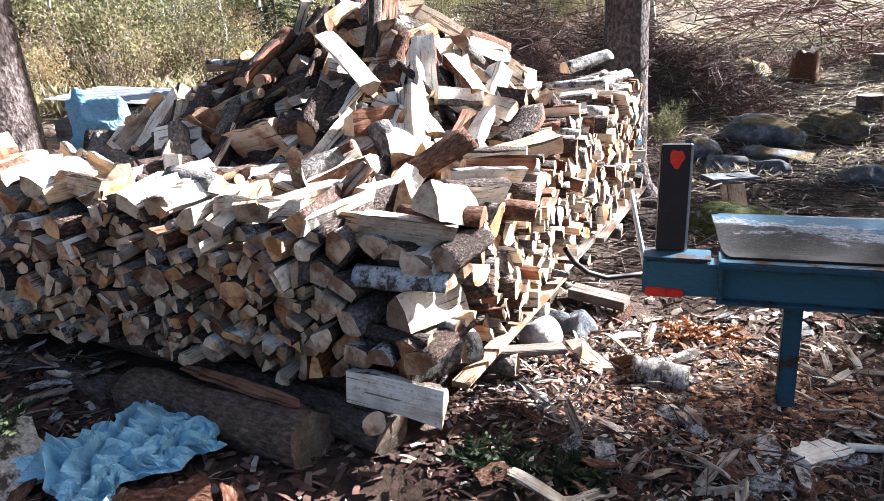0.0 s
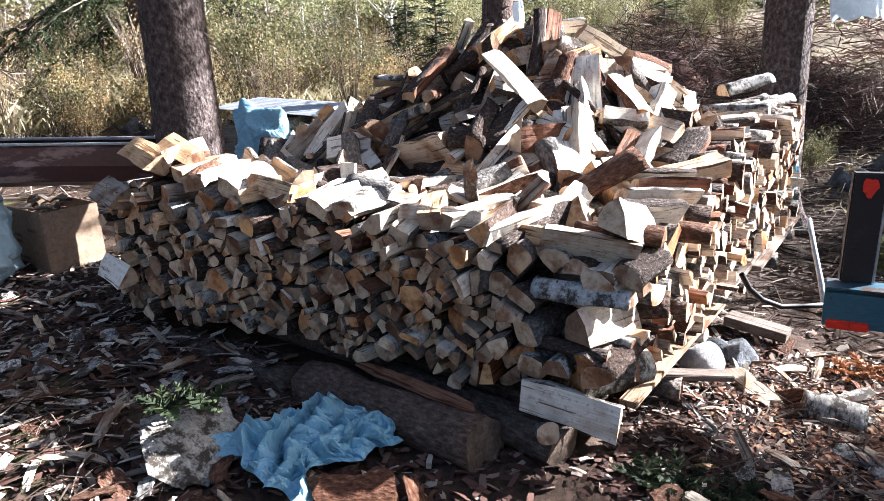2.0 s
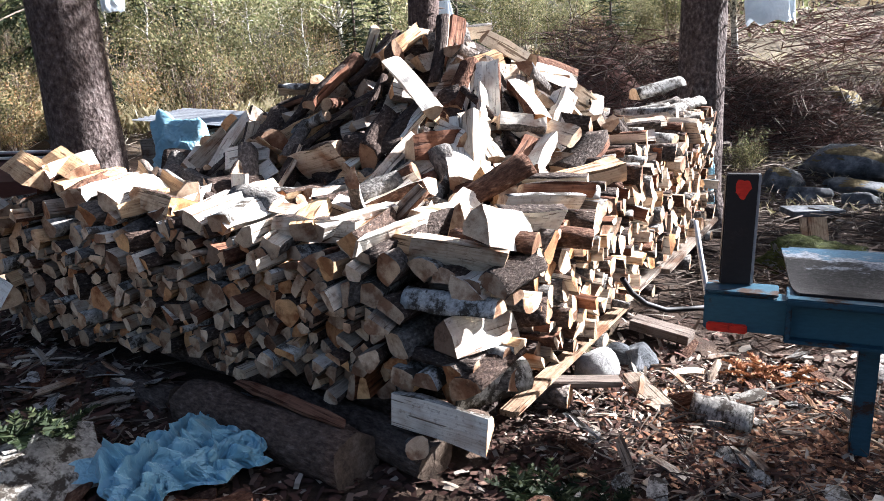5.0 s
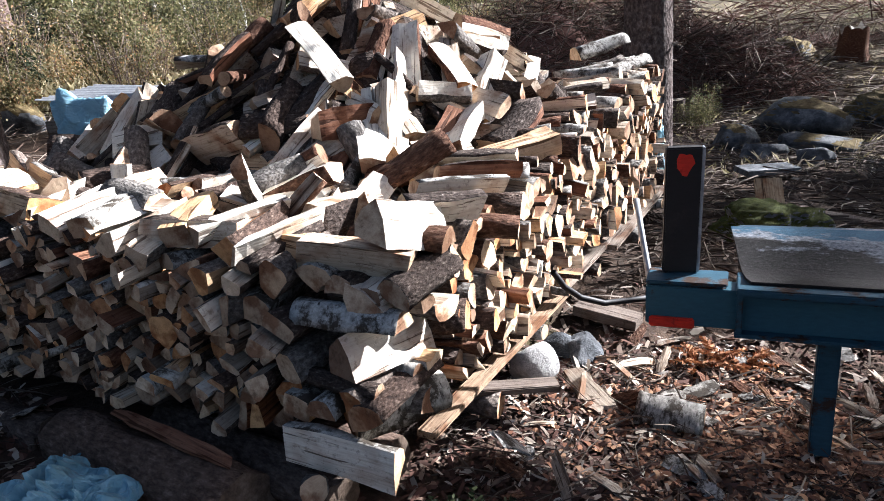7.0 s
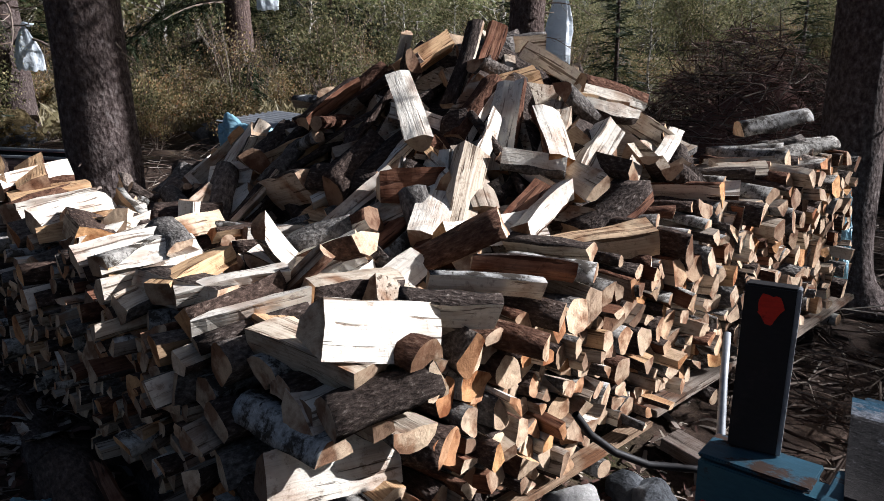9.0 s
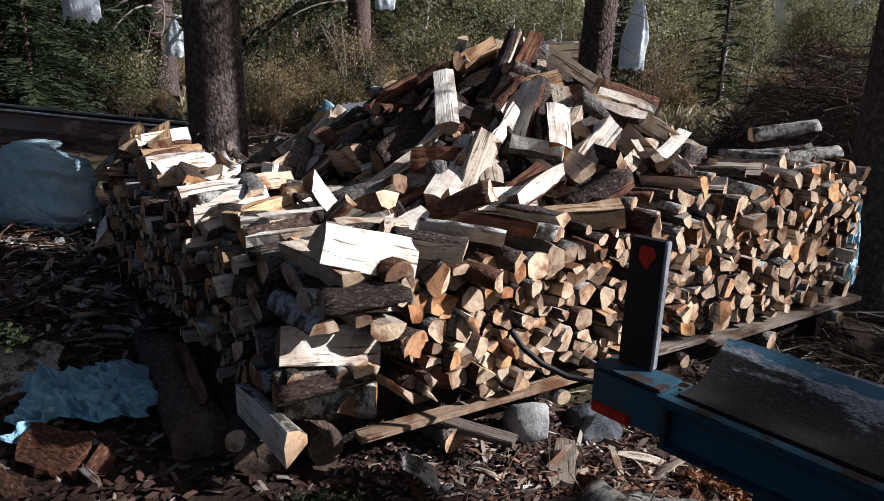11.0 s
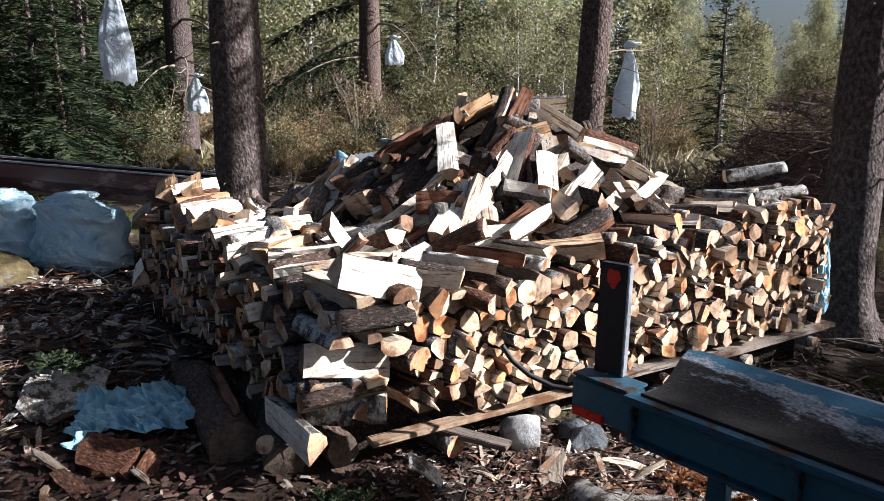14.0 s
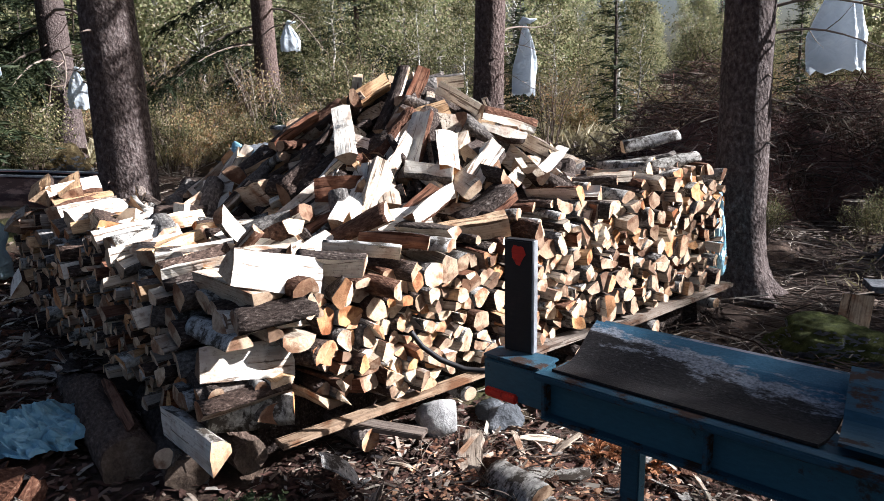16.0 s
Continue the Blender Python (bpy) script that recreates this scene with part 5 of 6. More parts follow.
def build_box():
    bx = thing("cardboard_box", "open brown cardboard box full of kindling", "box", m=pose(-4.4, 4.2, ground_z(-4.4, 4.2) - 0.02, 0, 0, -21))
    w, d, h, t = 0.64, 0.44, 0.52, 0.008
    for name, size, at in (("side_panel", (w, t, h), (0, -d / 2, h / 2)), ("side_panel", (w, t, h), (0, d / 2, h / 2)), ("side_panel", (t, d, h), (-w / 2, 0, h / 2)), ("side_panel", (t, d, h), (w / 2, 0, h / 2)), ("bottom_panel", (w, d, t), (0, 0, t / 2))):
        part(name, box_mesh(name, size, [CARDBOARD], 0.002), bx, pose(*at))
    for x, z, wd in ((-0.14, 0.3, 0.12), (-0.14, 0.25, 0.1), (-0.1, 0.12, 0.2), (0.12, 0.36, 0.14)):
        part("print_bar", box_mesh("print_bar", (wd, 0.002, 0.022), [INK], 0), bx, pose(x, -d / 2 - 0.006, z), "faded print bar")
    rnd = random.Random(4)
    for i in range(22):
        part("kindling", SHARDS[i % 2][2][i % 4], bx, pose(rnd.uniform(-0.17, 0.17), rnd.uniform(-0.12, 0.12), h - 0.02 + rnd.uniform(-0.03, 0.08), rnd.uniform(-40, 40), rnd.uniform(-35, 10), rnd.uniform(-30, 40)))


build_box()


# ---- the long steel trough on posts ----
def build_trough():
    a, b = Vector((-3.42, 4.4, 1.11)), Vector((-7.1, 2.93, 1.28))
    d = b - a
    m = Matrix.Translation((a + b) / 2) @ d.to_track_quat("X", "Z").to_matrix().to_4x4()
    tr_ = thing("steel_trough", "long rusty red steel trough resting on posts", "trough", m=m)
    verts, faces = [], []
    prof = [(-0.17, 0.0), (-0.2, -0.02), (-0.19, -0.16), (-0.12, -0.29), (0.0, -0.34), (0.12, -0.29), (0.19, -0.16), (0.2, -0.02), (0.17, 0.0)]
    inner = [(y * 0.92, z * 0.94 - 0.004) for y, z in prof][::-1]
    ring = prof + inner
    k, n = len(ring), 16
    for i in range(n + 1):
        for y, z in ring:
            x = (i / n - 0.5) * d.length
            verts.append((x, y + 0.006 * noise.noise(Vector((x * 2, y * 5, z * 5))), z + 0.006 * noise.noise(Vector((x * 2, y * 5, z * 5 + 7)))))
    for i in range(n):
        for q in range(k):
            faces.append((i * k + q, i * k + (q + 1) % k, (i + 1) * k + (q + 1) % k, (i + 1) * k + q))
    faces += [tuple(range(k))[::-1], tuple(n * k + q for q in range(k))]
    inside = [1 if 9 <= q < 17 else 0 for i in range(n) for q in range(k)] + [0, 0]
    part("trough_shell", mesh_from("trough_shell", verts, faces, [RUST_STEEL, BLACK_STEEL], inside), tr_)
    part("rim", box_mesh("rim", (d.length, 0.03, 0.018), [GALV], 0.004), tr_, pose(0, -0.185, 0.006))
    part("rim", box_mesh("rim", (d.length, 0.03, 0.018), [GALV], 0.004), tr_, pose(0, 0.185, 0.006))
    for f, h in ((0.03, 0.7), (0.96, 0.85)):
        p = a + d * f
        thing("trestle_post", "round bark post under the steel trough", "post", log_mesh("trestle_post", [(0.08 * math.cos(q * 0.63), 0.08 * math.sin(q * 0.63), True) for q in range(10)], h, BARK["spruce"], SPLIT, 5, 6, 0.01), Matrix.Translation((p.x, p.y, p.z - 0.335 - h / 2)) @ pose(0, 0, 0, 0, 90), "trough posts")


build_trough()
sheet_v, sheet_f = [], []
for j in range(2):
    for i in range(41):
        sheet_v.append((j * 2.0 - 1.0, i * 0.02 - 0.4, 0.012 * math.sin(i * 1.57)))
sheet_f = [(i, i + 1, 42 + i, 41 + i) for i in range(40)]
sheet_me = mesh_from("sheet_metal", sheet_v, sheet_f, [GALV], smooth=[True] * 40)
thing("sheet_metal", "grey corrugated sheet lying on a low wood pile", "sheet metal", sheet_me, pose(-3.35, 6.75, 1.15, 4, 3, -12))
for i in range(24):
    x = -4.2 + 0.075 * i
    lay_log((x, 6.55 - 0.2 * (x + 4.2) * 0.9, 1.03), (x + 0.03, 7.05 - 0.2 * (x + 4.2) * 0.9, 1.03), ("round", "half", "quarter")[i % 3], i, 20 * i, 1.1, label="old firewood under the grey sheet", group="pile under the sheet")
board("pile_crib", "dark wooden crib under the old wood pile", (-4.3, 6.75, 0.51), (-2.45, 6.4, 0.51), 0.42, 0.92, GREY_WOOD, category="wood crib")


# ---- rocks, stumps, boards on the clearing ----
def rock_mesh(name, sx, sy, sz, seed, mats, mossy=0.0):
    bm = bmesh.new()
    bmesh.ops.create_icosphere(bm, subdivisions=4 if mossy < 0.8 else 5, radius=1.0)
    rnd = random.Random(seed)
    cuts = [(Vector((rnd.gauss(0, 1), rnd.gauss(0, 1), rnd.gauss(0.2, 0.8))).normalized(), rnd.uniform(0.62, 0.9)) for i in range(13)]
    for v in bm.verts:
        p = v.co.copy()
        k = 1 + 0.12 * noise.noise(p * 7 + Vector((0, 0, seed)))
        if mossy < 0.8:
            k = 1.15 * min([1.0] + [d / max(0.2, p.dot(q)) for q, d in cuts]) + 0.03 * noise.noise(p * 4 + Vector((0, 0, seed))) + 0.015 * noise.noise(p * 11 + Vector((seed, 0, 0)))
            v.co = Vector((p.x * sx * k, p.y * sy * k, p.z * sz * k))
            continue
        k = 1 + 0.3 * noise.noise(p * 1.1 + Vector((seed, 0, 0))) - 0.16 * abs(noise.noise(p * 1.7 + Vector((seed, 5, 0)))) + 0.12 * noise.noise(p * 2.7 + Vector((0, seed, 0))) + 0.05 * noise.noise(p * 7 + Vector((0, 0, seed))) + 0.045 * noise.noise(p * 17 + Vector((seed, 0, 0)))
        v.co = Vector((p.x * sx * k, p.y * sy * k, p.z * sz * k))
    me = bm_mesh(name, bm, mats, True)
    if mossy:
        me.polygons.foreach_set("material_index", [1 if mats[1] is PALE_ROCK or f.normal.z + 0.5 * noise.noise(f.center * 3) > 1 - mossy else 0 for f in me.polygons])
    return me


def rock(x, y, sx, sy, sz, seed, label="grey granite stone half sunk in the ground", mossy=0.0, name="stone", sink=0.35, moss=MOSS):
    thing(name, label, "rock", rock_mesh(name, sx, sy, sz, seed, [ROCK, moss], mossy), pose(x, y, ground_z(x, y) + sz * (1 - sink) * 0.6, 0, 0, seed * 40), "stones on the clearing")


MOSSY = "stone covered with green moss"
rock(4.3, 13.9, 0.8, 0.5, 0.5, 1, "hummock covered with brownish yellow moss", 0.95)
rock(2.7, 9.9, 0.36, 0.28, 0.2, 2, mossy=0.1)
rock(3.65, 10.5, 0.7, 0.4, 0.24, 3, mossy=0.1)
rock(3.6, 9.5, 0.48, 0.33, 0.15, 4, mossy=0.05)
rock(2.85, 9.05, 0.3, 0.22, 0.16, 5)
rock(3.3, 8.7, 0.26, 0.2, 0.14, 6)
rock(4.15, 8.2, 0.3, 0.25, 0.16, 7)
rock(4.7, 10.7, 0.48, 0.36, 0.24, 8, "stone covered with brownish moss", 0.9)
rock(2.2, 6.1, 0.42, 0.32, 0.2, 9, "stone with a thick cushion of green moss", 0.85, moss=GREEN_MOSS)
rock(0.54, 3.48, 0.125, 0.105, 0.1, 10, "pale grey stone beside the stack", 0.75, sink=-0.1, moss=PALE_ROCK)
rock(0.67, 3.83, 0.13, 0.08, 0.06, 17, "flat reddish grey stone beside the stack", sink=0.1)
rock(0.76, 3.78, 0.13, 0.1, 0.08, 11, "dark stone beside the stack", sink=0.1)
rock(-4.95, 23.3, 1.0, 0.85, 0.85, 12, "large grey boulder at the edge of the meadow", 0.15, "boulder", 0.2)
rock(-11.0, 8.2, 0.7, 0.5, 0.45, 13, MOSSY, 0.95)
rock(-8.4, 10.5, 0.6, 0.5, 0.4, 14, MOSSY, 0.6)
rock(-4.75, 2.55, 0.5, 0.4, 0.22, 15, "hummock covered with pale green moss", 1.2)
rock(5.6, 8.2, 1.2, 0.6, 0.3, 16, "low hummock covered with brown moss", 1.0)


def stump(x, y, r, h, seed, label, mat=TRUNK, ragged=0.0):
    s = thing("tree_stump", label, "stump", m=pose(x, y, ground_z(x, y) - 0.05), group="stumps")
    verts, faces, idx = [], [], []
    n, k = 8, 24
    for i in range(n + 1):
        f = i / n
        for q in range(k):
            a = 2 * math.pi * q / k
            rr = r * (1 + 0.7 * math.exp(-f * 5) * (0.6 + 0.4 * math.sin(5 * a + seed))) * (1 + 0.06 * noise.noise(Vector((math.cos(a) * 2, math.sin(a) * 2, f * 3 + seed))))
            verts.append((rr * math.cos(a), rr * math.sin(a), h * f + (ragged * h * noise.noise(Vector((2.2 * math.cos(a), 2.2 * math.sin(a), seed))) if i == n else 0)))
    for i in range(n):
        for q in range(k):
            faces.append((i * k + q, i * k + (q + 1) % k, (i + 1) * k + (q + 1) % k, (i + 1) * k + q))
    part("stump_body", mesh_from("stump_body", verts, faces, [mat], smooth=[True] * len(faces)), s)
    top = [(0.97 * v[0], 0.97 * v[1], v[2] + 0.003) for v in verts[-k:]]
    part("sawn_top", mesh_from("sawn_top", top + [(0, 0, h * (1 - 0.3 * ragged))], [(q, (q + 1) % k, k) for q in range(k)], [GREY_WOOD]), s, None, "grey sawn top")


stump(5.6, 14.6, 0.24, 0.6, 1, "broken reddish tree stump on the clearing", BARK["alder"], 0.35)
stump(5.7, 11.9, 0.2, 0.36, 2, "sawn dark tree stump on the clearing")
stump(11.6, 23.6, 0.6, 0.8, 3, "old grey upturned stump far up the clearing", TRUNK, 0.4)
stump(10.4, 27.4, 0.4, 0.5, 4, "small sawn stump far up the clearing")
stump(2.15, 11.2, 0.14, 0.4, 5, "thin sawn stump on the clearing")
stump(2.9, 12.9, 0.2, 0.4, 6, "sawn stump beside the brushwood")
stump(7.5, 15.5, 0.3, 0.35, 7, "sawn stump on the clearing")
board("loose_board", "short pale board leaning on the mossy stone", (2.33, 6.42, -0.2), (2.36, 6.78, 0.06), 0.22, 0.03, GREY_WOOD)
board("loose_board", "dark plank lying on the clearing", (2.6, 6.7, -0.2), (3.2, 6.2, -0.22), 0.1, 0.04, OLD_SHADED_WOOD)
board("stone_slab", "flat dark slab lying on the ground", (2.4, 8.0, -0.16), (2.95, 8.15, -0.18), 0.3, 0.06, ROCK, category="slab")
board("loose_board", "weathered board end on the ground by the stack", (0.74, 4.26, -0.01), (1.08, 4.12, -0.05), 0.14, 0.06, OLD_SHADED_WOOD)


# ---- brushwood ----
def brush(name, label, count, spots, mat, seed, length=(0.3, 1.1), r=0.006, flat=0.35):
    """A tangle of thin twigs over mounds given as (x, y, rx, ry, height)."""
    rnd = random.Random(seed)
    verts, faces = [], []
    while len(faces) < count * 6:
        x0, y0, rx, ry, h = rnd.choice(spots)
        a, q = rnd.uniform(0, 2 * math.pi), math.sqrt(rnd.random())
        x, y = x0 + rx * q * math.cos(a), y0 + ry * q * math.sin(a)
        z = ground_z(x, y) + h * (1 - q * q) * rnd.uniform(0.55, 1.05) + 0.02
        yaw, el = rnd.uniform(0, 2 * math.pi), rnd.gauss(0, flat)
        d = Vector((math.cos(yaw) * math.cos(el), math.sin(yaw) * math.cos(el), math.sin(el))) * rnd.uniform(*length) * 0.5
        c = Vector((x, y, z))
        k = Vector((rnd.uniform(-1, 1), rnd.uniform(-1, 1), rnd.uniform(-0.3, 0.6))) * d.length * 0.22
        rr = r * rnd.uniform(0.5, 1.8)
        base = len(verts)
        for p, s in ((c - d, 1.0), (c + k, 0.8), (c + d, 0.35)):
            for t in range(3):
                b = 2.094 * t
                verts.append(tuple(p + Vector((-math.sin(yaw) * math.cos(b), math.cos(yaw) * math.cos(b), math.sin(b))) * rr * s))
        for i in range(2):
            for t in range(3):
                n = (t + 1) % 3
                faces.append((base + i * 3 + t, base + i * 3 + n, base + i * 3 + 3 + n, base + i * 3 + 3 + t))
    return tagged(new(name, mesh_from(name, verts, faces, [mat])), label, "brushwood", kind="stuff")


# closed twig-coloured mound that stands in for the shaded inside of a brush heap
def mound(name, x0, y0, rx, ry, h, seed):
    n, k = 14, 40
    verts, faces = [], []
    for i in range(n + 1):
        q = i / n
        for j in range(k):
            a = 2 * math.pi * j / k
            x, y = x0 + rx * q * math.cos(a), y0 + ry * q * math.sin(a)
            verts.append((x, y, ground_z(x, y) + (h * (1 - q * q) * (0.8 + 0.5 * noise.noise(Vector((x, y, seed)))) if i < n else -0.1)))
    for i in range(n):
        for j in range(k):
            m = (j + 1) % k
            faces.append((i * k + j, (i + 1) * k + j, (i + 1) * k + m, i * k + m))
    tagged(new(name, mesh_from(name, verts, faces, [RED_TWIG], smooth=[True] * len(faces))), "filler mound standing in for the shaded inside of the brushwood", "brushwood", kind="stuff")


MOUNDS = ((0.15, 11.8, 1.75, 1.5, 2.0), (1.75, 12.5, 1.7, 1.2, 1.75), (3.05, 12.4, 1.5, 1.0, 1.0), (4.6, 16.5, 3.0, 1.0, 0.22), (-1.6, 10.4, 1.6, 0.9, 0.75))
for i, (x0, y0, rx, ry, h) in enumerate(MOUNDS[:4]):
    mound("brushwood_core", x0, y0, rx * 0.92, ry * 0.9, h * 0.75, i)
brush("brushwood_heap", "tangled heap of reddish dead spruce twigs", 16000, MOUNDS[:4], RED_TWIG, 1, (0.12, 0.6), 0.0045, 0.55)
brush("brushwood_heap", "tangled heap of grey dead branches", 6500, MOUNDS, DARK_TWIG, 2, (0.3, 1.2), 0.006, 0.5)
brush("brushwood_heap", "low rows of brushwood far up the clearing", 2600, ((7.5, 20, 4, 1.5, 1.0), (12, 30, 8, 2, 1.5), (4.5, 27, 6, 2, 1.2), (9.5, 17, 2.5, 1.2, 0.5)), RED_TWIG, 3, (0.5, 1.6), 0.012)
brush("ground_twigs", "dead twigs strewn over the clearing", 5200, ((4.5, 9.5, 6, 5.5, 0.06), (3, 6.5, 3, 2.5, 0.05), (7, 14, 7, 6, 0.08)), DARK_TWIG, 4, (0.12, 0.7), 0.005, 0.1)
brush("ground_twigs", "dead twigs behind the heap", 3500, ((-6.5, 9.5, 5, 4, 0.1), (-5, 15, 7, 4, 0.35), (-1.5, 8.5, 2, 1.2, 0.2)), TWIG, 5, (0.2, 1.0), 0.006, 0.25)
brush("ground_twigs", "pale dry twigs on the upper clearing", 4200, ((5.5, 12, 5, 4, 0.1), (8, 18, 6, 5, 0.15)), TWIG, 7, (0.2, 1.1), 0.006, 0.12)
brush("ground_twigs", "thin twigs among the wood chips", 900, ((1.4, 3.0, 1.2, 0.9, 0.04), (-2.6, 2.2, 1.6, 1.0, 0.04)), DARK_TWIG, 6, (0.08, 0.35), 0.003, 0.15)


# ---- grass, bushes and forest ----
def grass_mesh(count, place, height, seed, lean=0.35, wide=0.012):
    rnd = random.Random(seed)
    verts, faces = [], []
    for i in range(count):
        x, y = place(rnd)
        z = ground_z(x, y)
        h = height * rnd.uniform(0.4, 1.2)
        a = rnd.uniform(0, 2 * math.pi)
        w = wide * rnd.uniform(0.6, 1.4)
        dx, dy = rnd.gauss(0, lean) * h, rnd.gauss(0, lean) * h
        b = len(verts)
        verts += [(x - w * math.cos(a), y - w * math.sin(a), z), (x + w * math.cos(a), y + w * math.sin(a), z), (x + dx * 0.4 + w * 0.7 * math.cos(a), y + dy * 0.4 + w * 0.7 * math.sin(a), z + h * 0.6), (x + dx, y + dy, z + h)]
        faces += [(b, b + 1, b + 2), (b, b + 2, b + 3)]
    return mesh_from("grass", verts, faces, [GRASS])


def far_spot(r):
    a, d = radians(r.uniform(97, 162)), r.uniform(15, 36)
    return 1 + d * math.cos(a), d * math.sin(a)


tagged(new("meadow_grass", grass_mesh(48000, far_spot, 0.58, 1, 0.5, 0.008)), "tall dry yellow grass of the meadow", "grass", kind="stuff")
tagged(new("clearing_grass", grass_mesh(9000, lambda r: (r.uniform(2, 12), r.uniform(8, 24)), 0.13, 2, 0.6, 0.0035)), "sparse grass on the clearing", "grass", kind="stuff")


def leaves(verts, faces, centre, radius, count, size, rnd):
    for i in range(count):
        v = Vector((rnd.gauss(0, 0.45), rnd.gauss(0, 0.45), rnd.gauss(0, 0.45))) * radius + centre
        n = Vector((rnd.uniform(-1, 1), rnd.uniform(-1, 1), rnd.uniform(-0.4, 1))).normalized()
        s = n.orthogonal().normalized() * size * rnd.uniform(0.6, 1.4)
        t = n.cross(s) * 0.7
        b = len(verts)
        verts += [tuple(v - s), tuple(v + t), tuple(v + s), tuple(v - t)]
        faces.append((b, b + 1, b + 2, b + 3))


def bush_meshes(h, spread, stems, per, size, leaf, seed):
    rnd = random.Random(seed)
    wv, wf, lv, lf = [], [], [], []
    for s in range(stems):
        a = rnd.uniform(0, 2 * math.pi)
        tip = Vector((math.cos(a) * spread * rnd.uniform(0.2, 1), math.sin(a) * spread * rnd.uniform(0.2, 1), h * rnd.uniform(0.55, 1.05)))
        mid = tip * 0.5 + Vector((rnd.uniform(-0.1, 0.1), rnd.uniform(-0.1, 0.1), 0.08))
        tube([(tip.x * 0.1, tip.y * 0.1, -0.1), mid, tip], [0.014, 0.01, 0.003], 5, wv, wf)
        for k in range(6):
            p = mid.lerp(tip, rnd.random()) + Vector((rnd.gauss(0, 0.14), rnd.gauss(0, 0.14), rnd.gauss(0, 0.12))) * h * 0.5
            tube([mid.lerp(tip, rnd.random()), p], [0.005, 0.002], 4, wv, wf)
            leaves(lv, lf, p, 0.3 * h * 0.45, per, size, rnd)
    return mesh_from("woody_base", wv, wf, [TWIG]), mesh_from("foliage", lv, lf, [leaf])


def birch_meshes(h, r, seed, leaf, count=46, per=34, size=0.055):
    rnd = random.Random(seed)
    wv, wf, lv, lf = [], [], [], []
    bend = [Vector((0.05 * h * noise.noise(Vector((i * 0.4, seed, 0))), 0.05 * h * noise.noise(Vector((i * 0.4, 0, seed))), h * i / 10)) for i in range(11)]
    bend = [p - Vector((bend[0].x, bend[0].y, 0)) for p in bend]
    tube(bend, [r * (1 - 0.9 * i / 10) for i in range(11)], 9, wv, wf)
    nb = len(wf)
    for k in range(count):
        f = rnd.uniform(0.14, 0.98)
        i = min(9, int(f * 10))
        p = bend[i].lerp(bend[i + 1], f * 10 - i)
        a = rnd.uniform(0, 2 * math.pi)
        d = Vector((math.cos(a), math.sin(a), rnd.uniform(0.2, 1.0))).normalized() * h * 0.19 * (1.25 - f)
        tube([p, p + d * 0.6, p + d + Vector((0, 0, -0.04 * h))], [r * 0.22, r * 0.14, r * 0.05], 4, wv, wf)
        for q in (0.55, 0.8, 1.0):
            leaves(lv, lf, p + d * q, 0.055 * h, per // 2, size, rnd)
    return mesh_from("trunk", wv, wf, [BIRCH_TRUNK], smooth=[True] * len(wf)), mesh_from("crown", lv, lf, [leaf])


def young_spruce(h, seed, spread):
    wv, wf = [], []
    tube([(0, 0, -0.1), (0, 0, h * 0.5), (0, 0, h)], [0.012 * h, 0.008 * h, 0.004], 8, wv, wf)
    return mesh_from("trunk", wv, wf, [TRUNK], smooth=[True] * len(wf)), spruce_crown("crown", 0.08 * h, h * 0.99, spread, seed, 22, 34)


BUSHES = [bush_meshes(1.7, 0.85, 16, 34, 0.022, BUSH_LEAF, 1), bush_meshes(1.3, 0.75, 14, 26, 0.024, BROWN_LEAF, 2), bush_meshes(3.0, 1.3, 18, 48, 0.032, BUSH_LEAF, 3), bush_meshes(2.2, 0.8, 18, 8, 0.022, BROWN_LEAF, 4)]
BIRCHES = [birch_meshes(8.5, 0.075, 1, GREEN_LEAF, 70, 84, 0.05), birch_meshes(10.5, 0.09, 2, GREEN_LEAF, 84, 84, 0.055), birch_meshes(6.0, 0.05, 3, BUSH_LEAF, 44, 44, 0.04)]
SPRUCES = [young_spruce(7.0, 4, 1.9), young_spruce(4.0, 5, 1.2), young_spruce(11.0, 6, 2.8)]


def plant(name, label, category, pair, names, x, y, scale, turn, group):
    t = thing(name, label, category, m=Matrix.Translation((x, y, ground_z(x, y) - 0.03)) @ pose(0, 0, 0, 0, 0, turn) @ Matrix.Scale(scale, 4), group=group)
    for n, me in zip(names, pair):
        part(n, me, t)
    return t


fr = random.Random(77)
for i in range(150):
    a = fr.uniform(86, 162)
    d = fr.uniform(13.5, 30) if a > 104 else fr.uniform(20, 38)
    x, y = 1 + d * math.cos(radians(a)), d * math.sin(radians(a))
    k = fr.choice((0, 0, 1, 1, 1, 3, 3, 3)) if d < 25 else fr.choice((0, 1, 2, 2, 3))
    plant("bush", ("leafy yellow green bush in the meadow", "brown autumn bush in the meadow", "tall leafy bush in the meadow", "almost bare bush in the meadow")[k], "bush", BUSHES[k], ("woody_base", "foliage"), x, y, fr.uniform(0.6, 1.15), fr.uniform(0, 360), "meadow bushes")
for i in range(230):
    a = fr.uniform(55, 168)
    d = fr.uniform(26, 60) if a > 106 else fr.uniform(44, 75)
    x, y = 1 + d * math.cos(radians(a)), d * math.sin(radians(a))
    s = fr.uniform(0.85, 1.3) * (1.0 if a > 112 else 0.62)
    if fr.random() < 0.72:
        k = fr.choice((0, 1, 1, 2))
        plant("birch_tree", ("slender birch with a yellow green crown", "slender birch with a yellow green crown", "young birch with browning leaves")[k], "tree", BIRCHES[k], ("trunk", "crown"), x, y, s, fr.uniform(0, 360), "forest edge")
    else:
        k = fr.choice((0, 2, 2))
        plant("young_spruce", "dark green spruce at the forest edge", "tree", SPRUCES[k], ("trunk", "crown"), x, y, s, fr.uniform(0, 360), "forest edge")
